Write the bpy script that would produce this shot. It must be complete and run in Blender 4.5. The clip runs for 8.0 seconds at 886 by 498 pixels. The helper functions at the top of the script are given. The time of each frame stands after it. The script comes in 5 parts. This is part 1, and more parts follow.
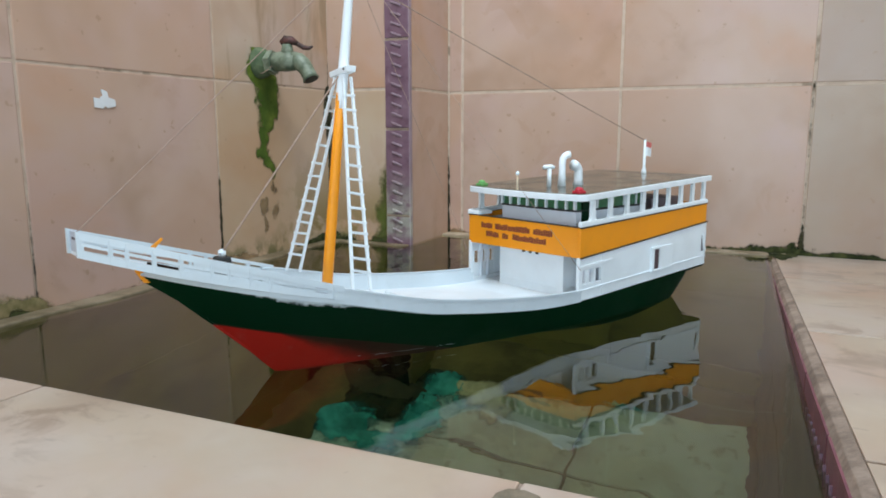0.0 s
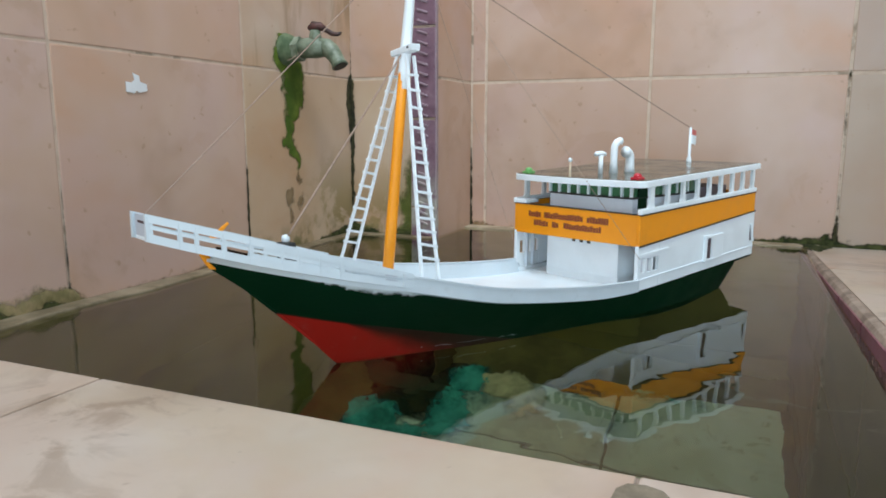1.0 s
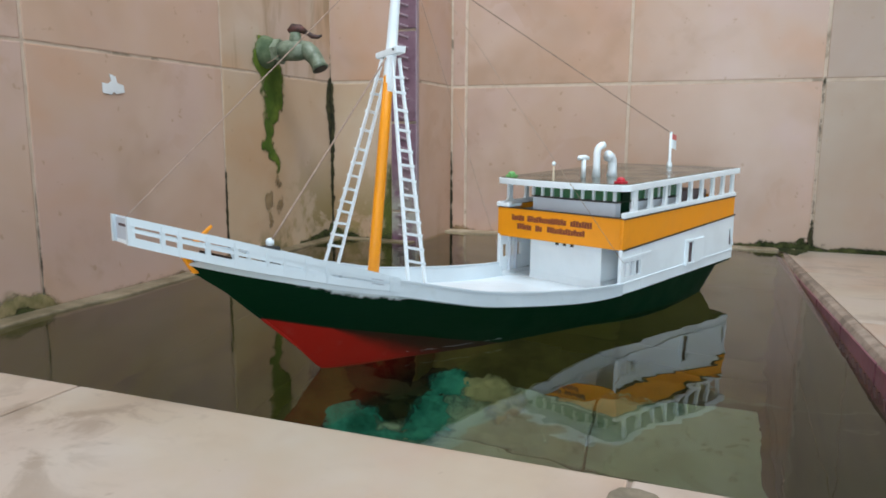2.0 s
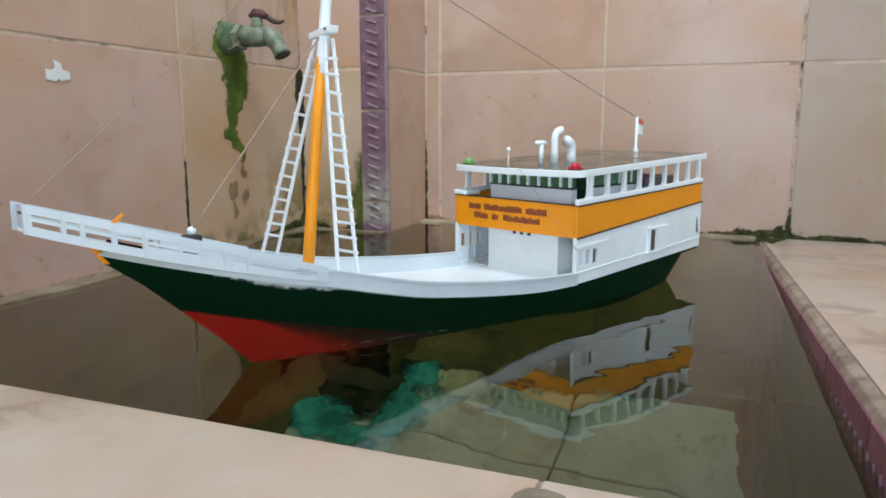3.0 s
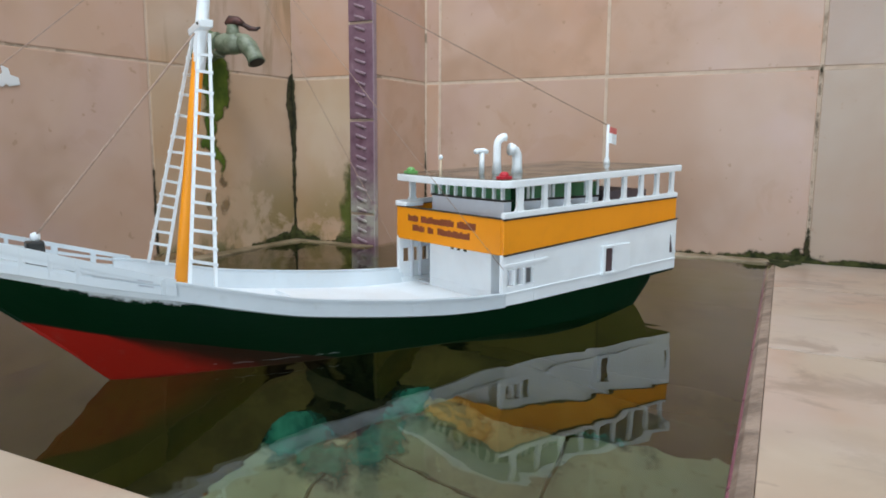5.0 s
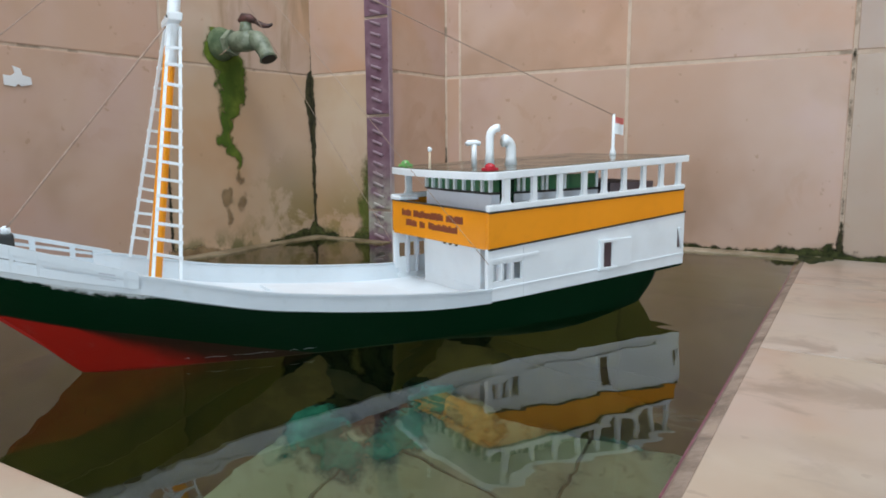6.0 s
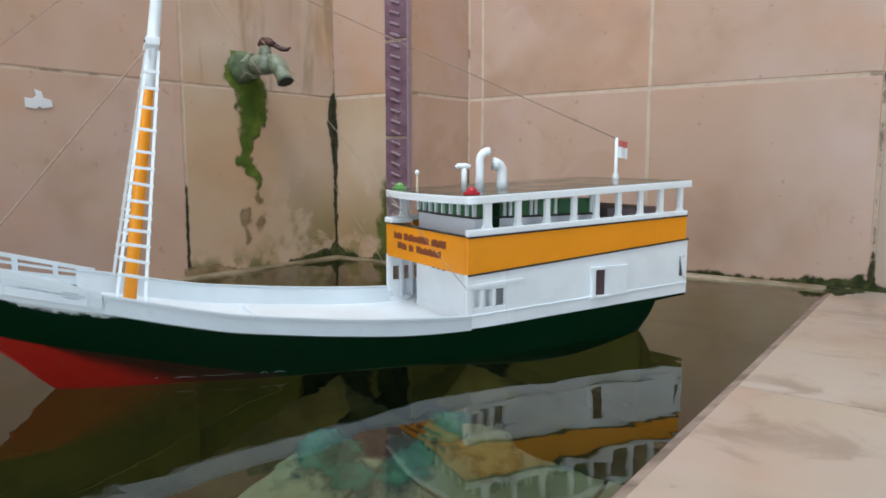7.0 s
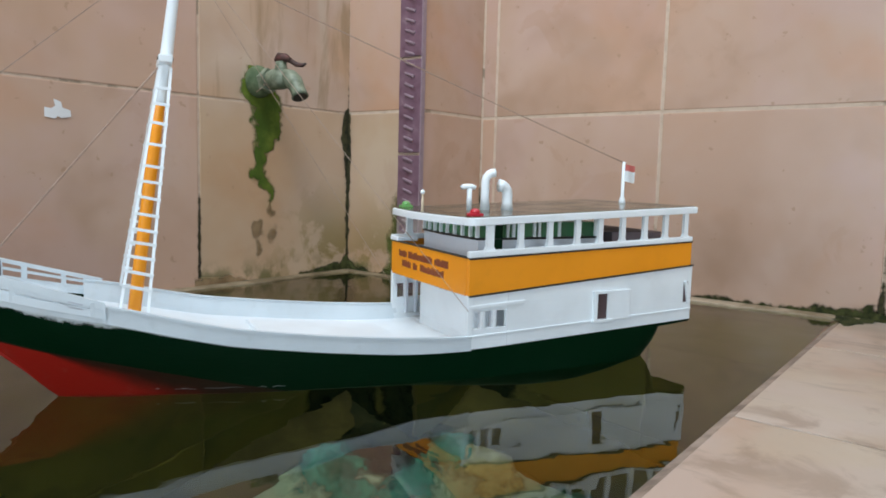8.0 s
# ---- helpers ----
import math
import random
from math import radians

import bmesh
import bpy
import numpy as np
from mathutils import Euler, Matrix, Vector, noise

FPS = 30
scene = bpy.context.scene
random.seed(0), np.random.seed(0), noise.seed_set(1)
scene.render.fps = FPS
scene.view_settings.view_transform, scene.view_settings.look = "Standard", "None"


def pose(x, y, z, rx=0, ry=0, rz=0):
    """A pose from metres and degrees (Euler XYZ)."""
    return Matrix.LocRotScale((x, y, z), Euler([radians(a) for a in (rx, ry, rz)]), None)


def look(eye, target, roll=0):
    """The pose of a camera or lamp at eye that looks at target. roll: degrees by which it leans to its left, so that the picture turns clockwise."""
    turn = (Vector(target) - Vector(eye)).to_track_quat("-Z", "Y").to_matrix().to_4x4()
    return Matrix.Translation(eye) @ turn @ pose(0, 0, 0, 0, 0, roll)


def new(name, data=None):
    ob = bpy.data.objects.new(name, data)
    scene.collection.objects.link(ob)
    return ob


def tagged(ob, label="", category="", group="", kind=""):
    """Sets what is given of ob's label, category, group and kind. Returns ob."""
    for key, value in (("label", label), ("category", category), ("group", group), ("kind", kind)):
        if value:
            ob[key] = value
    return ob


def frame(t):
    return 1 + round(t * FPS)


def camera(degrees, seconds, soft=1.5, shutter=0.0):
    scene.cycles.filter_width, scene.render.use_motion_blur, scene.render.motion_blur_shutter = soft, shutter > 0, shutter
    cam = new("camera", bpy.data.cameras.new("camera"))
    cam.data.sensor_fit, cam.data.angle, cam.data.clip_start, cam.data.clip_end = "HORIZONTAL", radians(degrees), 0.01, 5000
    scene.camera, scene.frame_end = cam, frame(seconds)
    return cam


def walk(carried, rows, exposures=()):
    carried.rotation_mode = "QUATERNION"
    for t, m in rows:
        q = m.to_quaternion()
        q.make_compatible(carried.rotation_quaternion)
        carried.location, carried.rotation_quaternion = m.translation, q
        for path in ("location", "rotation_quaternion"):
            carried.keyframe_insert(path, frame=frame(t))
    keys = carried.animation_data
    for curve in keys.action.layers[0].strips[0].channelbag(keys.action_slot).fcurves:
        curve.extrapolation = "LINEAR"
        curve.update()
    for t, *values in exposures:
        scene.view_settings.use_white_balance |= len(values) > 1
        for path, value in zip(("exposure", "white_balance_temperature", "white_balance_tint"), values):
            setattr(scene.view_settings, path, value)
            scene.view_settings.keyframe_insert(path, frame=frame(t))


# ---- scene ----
cam = camera(64.7, 8.0, soft=1.75)
EXPOSURES = [(0.0, 0.02, 6220, 5.5), (3.0, 0.03, 6380, 7), (6.0, -0.02, 6480, 9.5), (8.0, -0.03, 6440, 8.5)]
PATH = [
    (0, (0.556, -1.237, 0.205), (-0.262, 0.558, -0.124), 0.0),
    (0.5, (0.518, -1.239, 0.2), (-0.269, 0.568, -0.138), -0.1),
    (1, (0.488, -1.243, 0.192), (-0.302, 0.564, -0.144), 0.1),
    (1.2, (0.481, -1.245, 0.192), (-0.282, 0.574, -0.135), 0.3),
    (2.3, (0.479, -1.239, 0.190), (-0.245, 0.597, -0.133), 0.3),
    (2.5, (0.482, -1.231, 0.191), (-0.242, 0.603, -0.141), 0.1),
    (3, (0.519, -1.203, 0.184), (-0.213, 0.626, -0.161), 0.0),
    (3.5, (0.554, -1.17, 0.178), (-0.178, 0.657, -0.172), 0.6),
    (4, (0.574, -1.143, 0.175), (-0.217, 0.664, -0.158), 0.4),
    (4.5, (0.606, -1.116, 0.174), (-0.276, 0.656, -0.112), 0.6),
    (4.7, (0.613, -1.106, 0.174), (-0.287, 0.655, -0.122), 0.5),
    (5.8, (0.667, -1.057, 0.171), (-0.369, 0.63, -0.114), -0.2),
    (6, (0.671, -1.049, 0.168), (-0.393, 0.618, -0.135), -0.4),
    (6.5, (0.685, -1.034, 0.166), (-0.46, 0.582, -0.109), 0.4),
    (7, (0.717, -1.004, 0.17), (-0.482, 0.578, -0.075), -0.0),
    (7.5, (0.729, -0.997, 0.173), (-0.505, 0.558, -0.067), 0.9),
    (8, (0.728, -1.0, 0.176), (-0.51, 0.558, -0.031), 1.5),
]
walk(cam, [(t, look(eye, target, roll)) for t, eye, target, roll in PATH], EXPOSURES)

# ---- world, light, exposure ----
world = bpy.data.worlds.new("world")
scene.world = world
world.use_nodes = True
wn = world.node_tree
sky = wn.nodes.new("ShaderNodeTexSky")
sky.sky_type = "NISHITA"
sky.sun_disc = False
sky.sun_elevation, sky.sun_rotation = radians(48), radians(150)
wn.links.new(sky.outputs[0], wn.nodes["Background"].inputs[0])
wn.nodes["Background"].inputs[1].default_value = 0.10

sun = new("sun", bpy.data.lights.new("sun", "SUN"))
sun.data.energy, sun.data.angle, sun.data.color = 0.8, radians(15), (1.0, 0.96, 0.9)
sun.matrix_world = look((1.2, -2.2, 3.0), (0.2, -0.4, 0.0))

# unseen area lamps added as fill, set at made-up openings in roof and walls
def fill_lamp(name, width, height, watts, eye, target):
    lamp = new(name, bpy.data.lights.new(name, "AREA"))
    lamp.data.shape, lamp.data.size, lamp.data.size_y = "RECTANGLE", width, height
    lamp.data.energy, lamp.data.color = watts, (0.75, 0.875, 1.0)
    lamp.matrix_world = look(eye, target)


fill_lamp("roof_opening_light", 1.0, 1.1, 23.0, (0.45, -0.95, 1.66), (0.45, -0.95, 0.0))
fill_lamp("doorway_light", 0.8, 1.7, 17.0, (0.55, -2.66, 0.25), (0.45, 0.0, 0.25))
fill_lamp("side_window_light", 1.1, 1.0, 9.5, (2.06, -1.40, 0.65), (0.3, -0.75, 0.1))


# ---- materials ----
class Nodes:
    """A small wrapper to lay shader nodes."""

    def __init__(self, name, mat=None):
        self.mat = mat or bpy.data.materials.new(name)
        self.mat.use_nodes = True
        self.tree = self.mat.node_tree
        self.bsdf = self.tree.nodes["Principled BSDF"]

    def node(self, kind, **ins):
        n = self.tree.nodes.new(kind)
        for k, v in ins.items():
            self.put(n.inputs[k.replace("_", " ")], v)
        return n

    def put(self, socket, v):
        if isinstance(v, bpy.types.NodeSocket):
            self.tree.links.new(v, socket)
        else:
            socket.default_value = v

    def coords(self, kind="Object", spread=0.0):
        c = self.tree.nodes.new("ShaderNodeTexCoord").outputs[kind]
        if not spread:
            return c
        r = self.tree.nodes.new("ShaderNodeObjectInfo").outputs["Random"]
        m = self.node("ShaderNodeMath")
        m.operation = "MULTIPLY"
        self.put(m.inputs[0], r)
        self.put(m.inputs[1], spread)
        add = self.tree.nodes.new("ShaderNodeVectorMath")
        add.operation = "ADD"
        self.put(add.inputs[0], c)
        self.put(add.inputs[1], m.outputs[0])
        return add.outputs[0]

    def noise(self, vec, scale, detail=4.0, rough=0.55, twist=0.0):
        n = self.node("ShaderNodeTexNoise", Vector=vec, Scale=scale, Detail=detail, Roughness=rough, Distortion=twist)
        return n.outputs["Fac"]

    def ramp(self, fac, stops):
        n = self.tree.nodes.new("ShaderNodeValToRGB")
        n.color_ramp.interpolation = "EASE"
        el = n.color_ramp.elements
        while len(el) < len(stops):
            el.new(0.5)
        for e, (p, c) in zip(el, stops):
            e.position = p
            e.color = (*c, 1.0) if len(c) == 3 else c
        self.put(n.inputs[0], fac)
        return n.outputs[0]

    def step(self, fac, lo, hi):
        n = self.tree.nodes.new("ShaderNodeMapRange")
        n.interpolation_type = "SMOOTHSTEP"
        for k, v in (("Value", fac), ("From Min", lo), ("From Max", hi)):
            self.put(n.inputs[k], v)
        return n.outputs[0]

    def mul(self, a, b):
        n = self.tree.nodes.new("ShaderNodeMath")
        n.operation = "MULTIPLY"
        self.put(n.inputs[0], a)
        self.put(n.inputs[1], b)
        return n.outputs[0]

    def mix(self, fac, a, b):
        n = self.tree.nodes.new("ShaderNodeMix")
        n.data_type = "RGBA"
        self.put(n.inputs[0], fac)
        for s, v in ((n.inputs[6], a), (n.inputs[7], b)):
            self.put(s, (*v, 1.0) if isinstance(v, tuple) and len(v) == 3 else v)
        return n.outputs[2]

    def axis(self, vec, which):
        n = self.tree.nodes.new("ShaderNodeSeparateXYZ")
        self.put(n.inputs[0], vec)
        return n.outputs[which]

    def bump(self, height, strength=0.2, distance=0.001):
        n = self.node("ShaderNodeBump", Height=height, Strength=strength, Distance=distance)
        self.put(self.bsdf.inputs["Normal"], n.outputs[0])

    def set(self, colour=None, rough=None, metal=None, coat=None, spec=None):
        for key, v in (("Base Color", colour), ("Roughness", rough), ("Metallic", metal), ("Coat Weight", coat), ("Specular IOR Level", spec)):
            if v is not None:
                self.put(self.bsdf.inputs[key], (*v, 1.0) if isinstance(v, tuple) and len(v) == 3 else v)
        return self.mat


def glazed_tile(name, pale, mid, warm, rough=0.22, stain=(0.34, 0.21, 0.13), stain_amount=0.5, size=1.0):
    """Mottled glazed ceramic tile with soft clouds and faint brown stains."""
    n = Nodes(name)
    v = n.coords("Object", 40.0)
    cloud = n.noise(v, 5.0 * size, 3.0, 0.5, 0.3)
    broad = n.noise(v, 2.4 * size, 2.0, 0.5)
    fine = n.noise(v, 34.0, 2.0, 0.5)
    col = n.ramp(cloud, [(0.30, warm), (0.50, mid), (0.70, pale)])
    col = n.mix(n.mul(n.step(broad, 0.48, 0.72), 0.55), col, warm)
    grey = n.step(n.noise(v, 3.6 * size, 4.0, 0.55, 0.6), 0.44, 0.62)
    col = n.mix(n.mul(grey, 0.5), col, (pale[0] * 0.96, pale[1] * 0.93, pale[2] * 1.04))
    col = n.mix(n.mul(n.step(fine, 0.40, 0.80), 0.12), col, pale)
    spots = n.mul(n.step(n.noise(v, 5.5 * size, 3.0, 0.5, 0.4), 0.52, 0.78), stain_amount)
    col = n.mix(spots, col, stain)
    where = n.step(n.noise(v, 3.3 * size, 2.0, 0.5), 0.46, 0.64)
    scuff = n.mul(n.step(n.noise(v, 15.0, 5.0, 0.58, 0.3), 0.50, 0.70), where)
    col = n.mix(n.mul(scuff, 0.6 * stain_amount), col, stain)
    blotch = n.mul(n.step(n.noise(v, 11.0, 4.0, 0.55, 0.8), 0.585, 0.635), n.step(n.noise(v, 4.1 * size, 2.0, 0.5), 0.42, 0.60))
    col = n.mix(n.mul(blotch, 0.5 * stain_amount), col, tuple(0.5 * (a + b) for a, b in zip(warm, stain)))
    flecks = n.step(n.noise(v, 70.0, 2.0, 0.5), 0.70, 0.75)
    col = n.mix(n.mul(flecks, 0.9 * stain_amount), col, stain)
    n.bump(n.noise(v, 9.0, 0.0), 0.10, 0.002)
    return n.set(col, rough + 0.05)


def painted(name, colour, rough=0.45, dirt=(0.25, 0.22, 0.18), amount=0.12, scale=60.0):
    """Hand-brushed paint on wood, with brush marks and a little grime."""
    n = Nodes(name)
    v = n.coords("Object", 3.0)
    grime = n.mul(n.step(n.noise(v, scale, 5.0, 0.65), 0.55, 0.8), amount)
    tone = n.noise(v, 24.0, 3.0)
    darker = tuple(c * 0.94 for c in colour)
    col = n.mix(n.step(tone, 0.35, 0.65), darker, colour)
    col = n.mix(grime, col, dirt)
    stretch = n.node("ShaderNodeMapping", Vector=v)
    stretch.inputs["Scale"].default_value = (30.0, 300.0, 500.0)
    n.bump(n.noise(stretch.outputs[0], 1.0, 3.0), 0.25, 0.0004)
    return n.set(col, n.ramp(tone, [(0.3, (rough - 0.08,) * 3), (0.7, (rough + 0.1,) * 3)]))


def rough_stuff(name, a, b, scale, rough=0.85, bump=0.5, dist=0.002):
    n = Nodes(name)
    v = n.coords("Object", 5.0)
    f = n.noise(v, scale, 6.0, 0.65)
    n.bump(n.noise(v, scale * 2.5, 5.0, 0.7), bump, dist)
    return n.set(n.ramp(f, [(0.35, a), (0.65, b)]), rough)


M_TILE = glazed_tile("wall_tile", (0.530, 0.380, 0.298), (0.495, 0.336, 0.248), (0.499, 0.298, 0.192), stain_amount=0.55)
M_TILE_PALE = glazed_tile("pale_wall_tile", (0.440, 0.345, 0.262), (0.412, 0.315, 0.236), (0.404, 0.290, 0.208), stain_amount=0.34)


def rim_material():
    """Rim tile of the basin: glossy, with brown scuffs, dirt along its edges and a few dark scratches."""
    mat = glazed_tile("rim_tile", (0.575, 0.478, 0.372), (0.515, 0.404, 0.298), (0.500, 0.340, 0.240), 0.24, (0.37, 0.27, 0.20), 0.6, 1.6)
    n = Nodes("rim_tile", mat)
    base = n.bsdf.inputs["Base Color"].links[0].from_socket
    p = n.tree.nodes.new("ShaderNodeNewGeometry").outputs["Position"]
    where = n.step(n.noise(p, 4.0, 2.0, 0.5), 0.42, 0.62)
    scuff = n.mul(n.step(n.noise(p, 22.0, 5.0, 0.6, 0.5), 0.50, 0.66), where)
    col = n.mix(n.mul(scuff, 0.7), base, (0.31, 0.22, 0.155))
    stretch = n.node("ShaderNodeMapping", Vector=p)
    stretch.inputs["Rotation"].default_value = (0, 0, 0.5)
    stretch.inputs["Scale"].default_value = (9.0, 46.0, 9.0)
    marks = n.mul(n.step(n.noise(stretch.outputs[0], 1.0, 4.0, 0.6), 0.62, 0.70), where)
    col = n.mix(n.mul(marks, 0.65), col, (0.24, 0.17, 0.12))
    # pale grey patches in the colour, for sky reflected in the glaze
    grey = n.step(n.noise(p, 9.0, 3.0, 0.55), 0.52, 0.70)
    col = n.mix(n.mul(grey, 0.28), col, (0.57, 0.50, 0.43))
    n.bump(n.noise(p, 14.0, 2.0), 0.25, 0.002)
    return n.set(col)


M_RIM = rim_material()
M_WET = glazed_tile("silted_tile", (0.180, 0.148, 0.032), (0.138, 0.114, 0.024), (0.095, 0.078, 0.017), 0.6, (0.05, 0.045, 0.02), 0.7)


def floor_material(name):
    """Pale silty basin floor tiles with drifts of fine silt and dark crumbs."""
    mat = glazed_tile(name, (0.49, 0.59, 0.58), (0.40, 0.50, 0.49), (0.33, 0.40, 0.355), 0.6, (0.17, 0.20, 0.15), 0.5)
    n = Nodes(name, mat)
    base = n.bsdf.inputs["Base Color"].links[0].from_socket
    p = n.tree.nodes.new("ShaderNodeNewGeometry").outputs["Position"]
    silt = n.mul(n.step(n.noise(p, 13.0, 6.0, 0.68), 0.48, 0.66), 0.5)
    crumbs = n.mul(n.step(n.noise(p, 42.0, 4.0, 0.6), 0.58, 0.70), 0.45)
    col = n.mix(silt, base, (0.50, 0.55, 0.50))
    return n.set(n.mix(crumbs, col, (0.16, 0.19, 0.14)))


DEEP = -0.72
M_FLOORTILE = floor_material("basin_floor_tile")
# darker and lighter copies of the silted tile, each wall's light in the colour
M_WET_DIM = glazed_tile("dim_silted_tile", (0.130, 0.102, 0.028), (0.100, 0.079, 0.021), (0.070, 0.056, 0.015), 0.6, (0.04, 0.035, 0.016), 0.6)
M_WET_LIT = glazed_tile("lit_silted_tile", (0.26, 0.215, 0.068), (0.205, 0.168, 0.052), (0.15, 0.125, 0.038), 0.6, (0.06, 0.05, 0.02), 0.6)
M_FLOORGROUT = rough_stuff("sunken_grout", (0.10, 0.110, 0.078), (0.18, 0.19, 0.135), 40.0)
M_DIRTYGROUT = rough_stuff("dirty_grout", (0.10, 0.075, 0.05), (0.30, 0.22, 0.155), 30.0)
M_WETCEMENT = rough_stuff("wet_cement", (0.13, 0.095, 0.05), (0.30, 0.235, 0.15), 16.0, 0.5)
M_LIMECEMENT = rough_stuff("lime_crusted_cement", (0.24, 0.18, 0.105), (0.50, 0.405, 0.29), 18.0, 0.5)
M_PLASTER = rough_stuff("plain_plaster", (0.60, 0.55, 0.48), (0.66, 0.60, 0.53), 3.0, 0.8, 0.2)
M_CEIL = rough_stuff("ceiling_paint", (0.68, 0.66, 0.62), (0.74, 0.72, 0.68), 3.0, 0.9, 0.1)
M_FLOOR = rough_stuff("room_floor", (0.36, 0.31, 0.26), (0.46, 0.40, 0.33), 6.0, 0.5, 0.2)


def growth(name, a, b, scale, rough, bump, dist, soft, grain=60.0, solid=1.0):
    """Moss, mould or scum that thins out towards the edge of its patch ("depth" tells how far inside a place lies)."""
    n = Nodes(name, rough_stuff(name, a, b, scale, rough, bump, dist))
    depth = n.tree.nodes.new("ShaderNodeAttribute")
    depth.attribute_name = "depth"
    p = n.coords("Object")
    ragged = n.tree.nodes.new("ShaderNodeMapRange")
    for k, v in (("Value", n.noise(p, grain, 5.0, 0.65)), ("From Min", 0.25), ("From Max", 0.75), ("To Min", -soft), ("To Max", soft)):
        n.put(ragged.inputs[k], v)
    add = n.tree.nodes.new("ShaderNodeMath")
    add.operation = "ADD"
    n.put(add.inputs[0], depth.outputs["Fac"])
    n.put(add.inputs[1], ragged.outputs[0])
    n.put(n.bsdf.inputs["Alpha"], n.mul(n.step(add.outputs[0], -0.5 * soft, soft), solid))
    return n.set(spec=0.2)


M_MOSS = growth("green_moss", (0.052, 0.088, 0.012), (0.135, 0.178, 0.026), 16.0, 0.95, 0.15, 0.0006, 0.007)
M_MOSSTHIN = growth("thin_green_moss", (0.05, 0.075, 0.012), (0.11, 0.14, 0.025), 40.0, 0.9, 0.2, 0.001, 0.010, 40.0, 0.75)
M_MOSSDARK = growth("dark_moss", (0.018, 0.024, 0.008), (0.070, 0.074, 0.024), 60.0, 0.95, 0.8, 0.003, 0.004, 90.0)
M_MOULD = growth("black_mould", (0.015, 0.016, 0.010), (0.055, 0.050, 0.022), 60.0, 0.9, 0.6, 0.002, 0.0025, 90.0, 0.96)
M_DEEP = growth("sunken_dark_tone", (0.006, 0.007, 0.004), (0.026, 0.024, 0.011), 30.0, 0.9, 0.3, 0.002, 0.014, 22.0, 0.94)
M_TEAL = growth("teal_algae", (0.012, 0.125, 0.125), (0.068, 0.41, 0.43), 16.0, 0.8, 0.3, 0.004, 0.020, 24.0, 0.85)
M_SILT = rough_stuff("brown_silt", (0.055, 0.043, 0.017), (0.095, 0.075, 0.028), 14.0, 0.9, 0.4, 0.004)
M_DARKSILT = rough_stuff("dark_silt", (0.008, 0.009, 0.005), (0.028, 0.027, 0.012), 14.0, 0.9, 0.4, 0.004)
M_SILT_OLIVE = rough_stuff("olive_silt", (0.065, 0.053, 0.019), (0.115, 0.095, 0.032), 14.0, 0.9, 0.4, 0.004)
M_SANDHILL = growth("yellowish_silt", (0.36, 0.35, 0.25), (0.52, 0.50, 0.37), 24.0, 0.9, 0.6, 0.004, 0.018, 26.0, 0.9)
M_STAIN = growth("brown_scum", (0.20, 0.13, 0.065), (0.32, 0.22, 0.12), 40.0, 0.8, 0.3, 0.001, 0.005, 50.0, 0.75)
M_GREENFILM = growth("thin_green_algae", (0.16, 0.14, 0.05), (0.34, 0.26, 0.13), 35.0, 0.7, 0.3, 0.001, 0.010, 40.0, 0.85)


def grout_material(name, pale, dull):
    """Pale grout, with black mould in patches."""
    n = Nodes(name)
    v = n.coords("Object")
    f = n.noise(v, 16.0, 4.0, 0.6)
    col = n.mix(n.step(n.noise(v, 60.0, 4.0), 0.4, 0.7), pale, dull)
    col = n.mix(n.mul(n.step(f, 0.57, 0.66), 0.8), col, (0.20, 0.15, 0.10))
    sunk = n.step(n.axis(n.tree.nodes.new("ShaderNodeNewGeometry").outputs["Position"], 2), 0.006, -0.002)
    col = n.mix(sunk, col, (0.17, 0.132, 0.05))
    n.bump(n.noise(v, 120.0, 3.0), 0.4, 0.001)
    return n.set(col, 0.9)


M_GROUT = grout_material("grout", (0.58, 0.46, 0.355), (0.48, 0.375, 0.285))
M_GROUT_DULL = grout_material("dull_grout", (0.52, 0.395, 0.30), (0.44, 0.325, 0.24))


def drip_tile():
    """Wall tile with brown run marks down its face."""
    mat = glazed_tile("drip_stained_tile", (0.54, 0.414, 0.315), (0.495, 0.36, 0.261), (0.486, 0.315, 0.198), stain_amount=0.3)
    n = Nodes("drip_stained_tile", mat)
    base = n.bsdf.inputs["Base Color"].links[0].from_socket
    p = n.tree.nodes.new("ShaderNodeNewGeometry").outputs["Position"]
    m = n.node("ShaderNodeMapping", Vector=p)
    m.inputs["Scale"].default_value = (20.0, 22.0, 3.2)
    run = n.step(n.noise(m.outputs[0], 1.0, 5.0, 0.62, 0.6), 0.50, 0.70)
    pale = n.step(n.noise(m.outputs[0], 0.8, 3.0, 0.5, 0.4), 0.55, 0.75)
    col = n.mix(n.mul(pale, 0.45), base, (0.52, 0.46, 0.36))
    return n.set(n.mix(n.mul(run, 0.6), col, (0.25, 0.165, 0.085)))


M_TILE_DRIP = drip_tile()


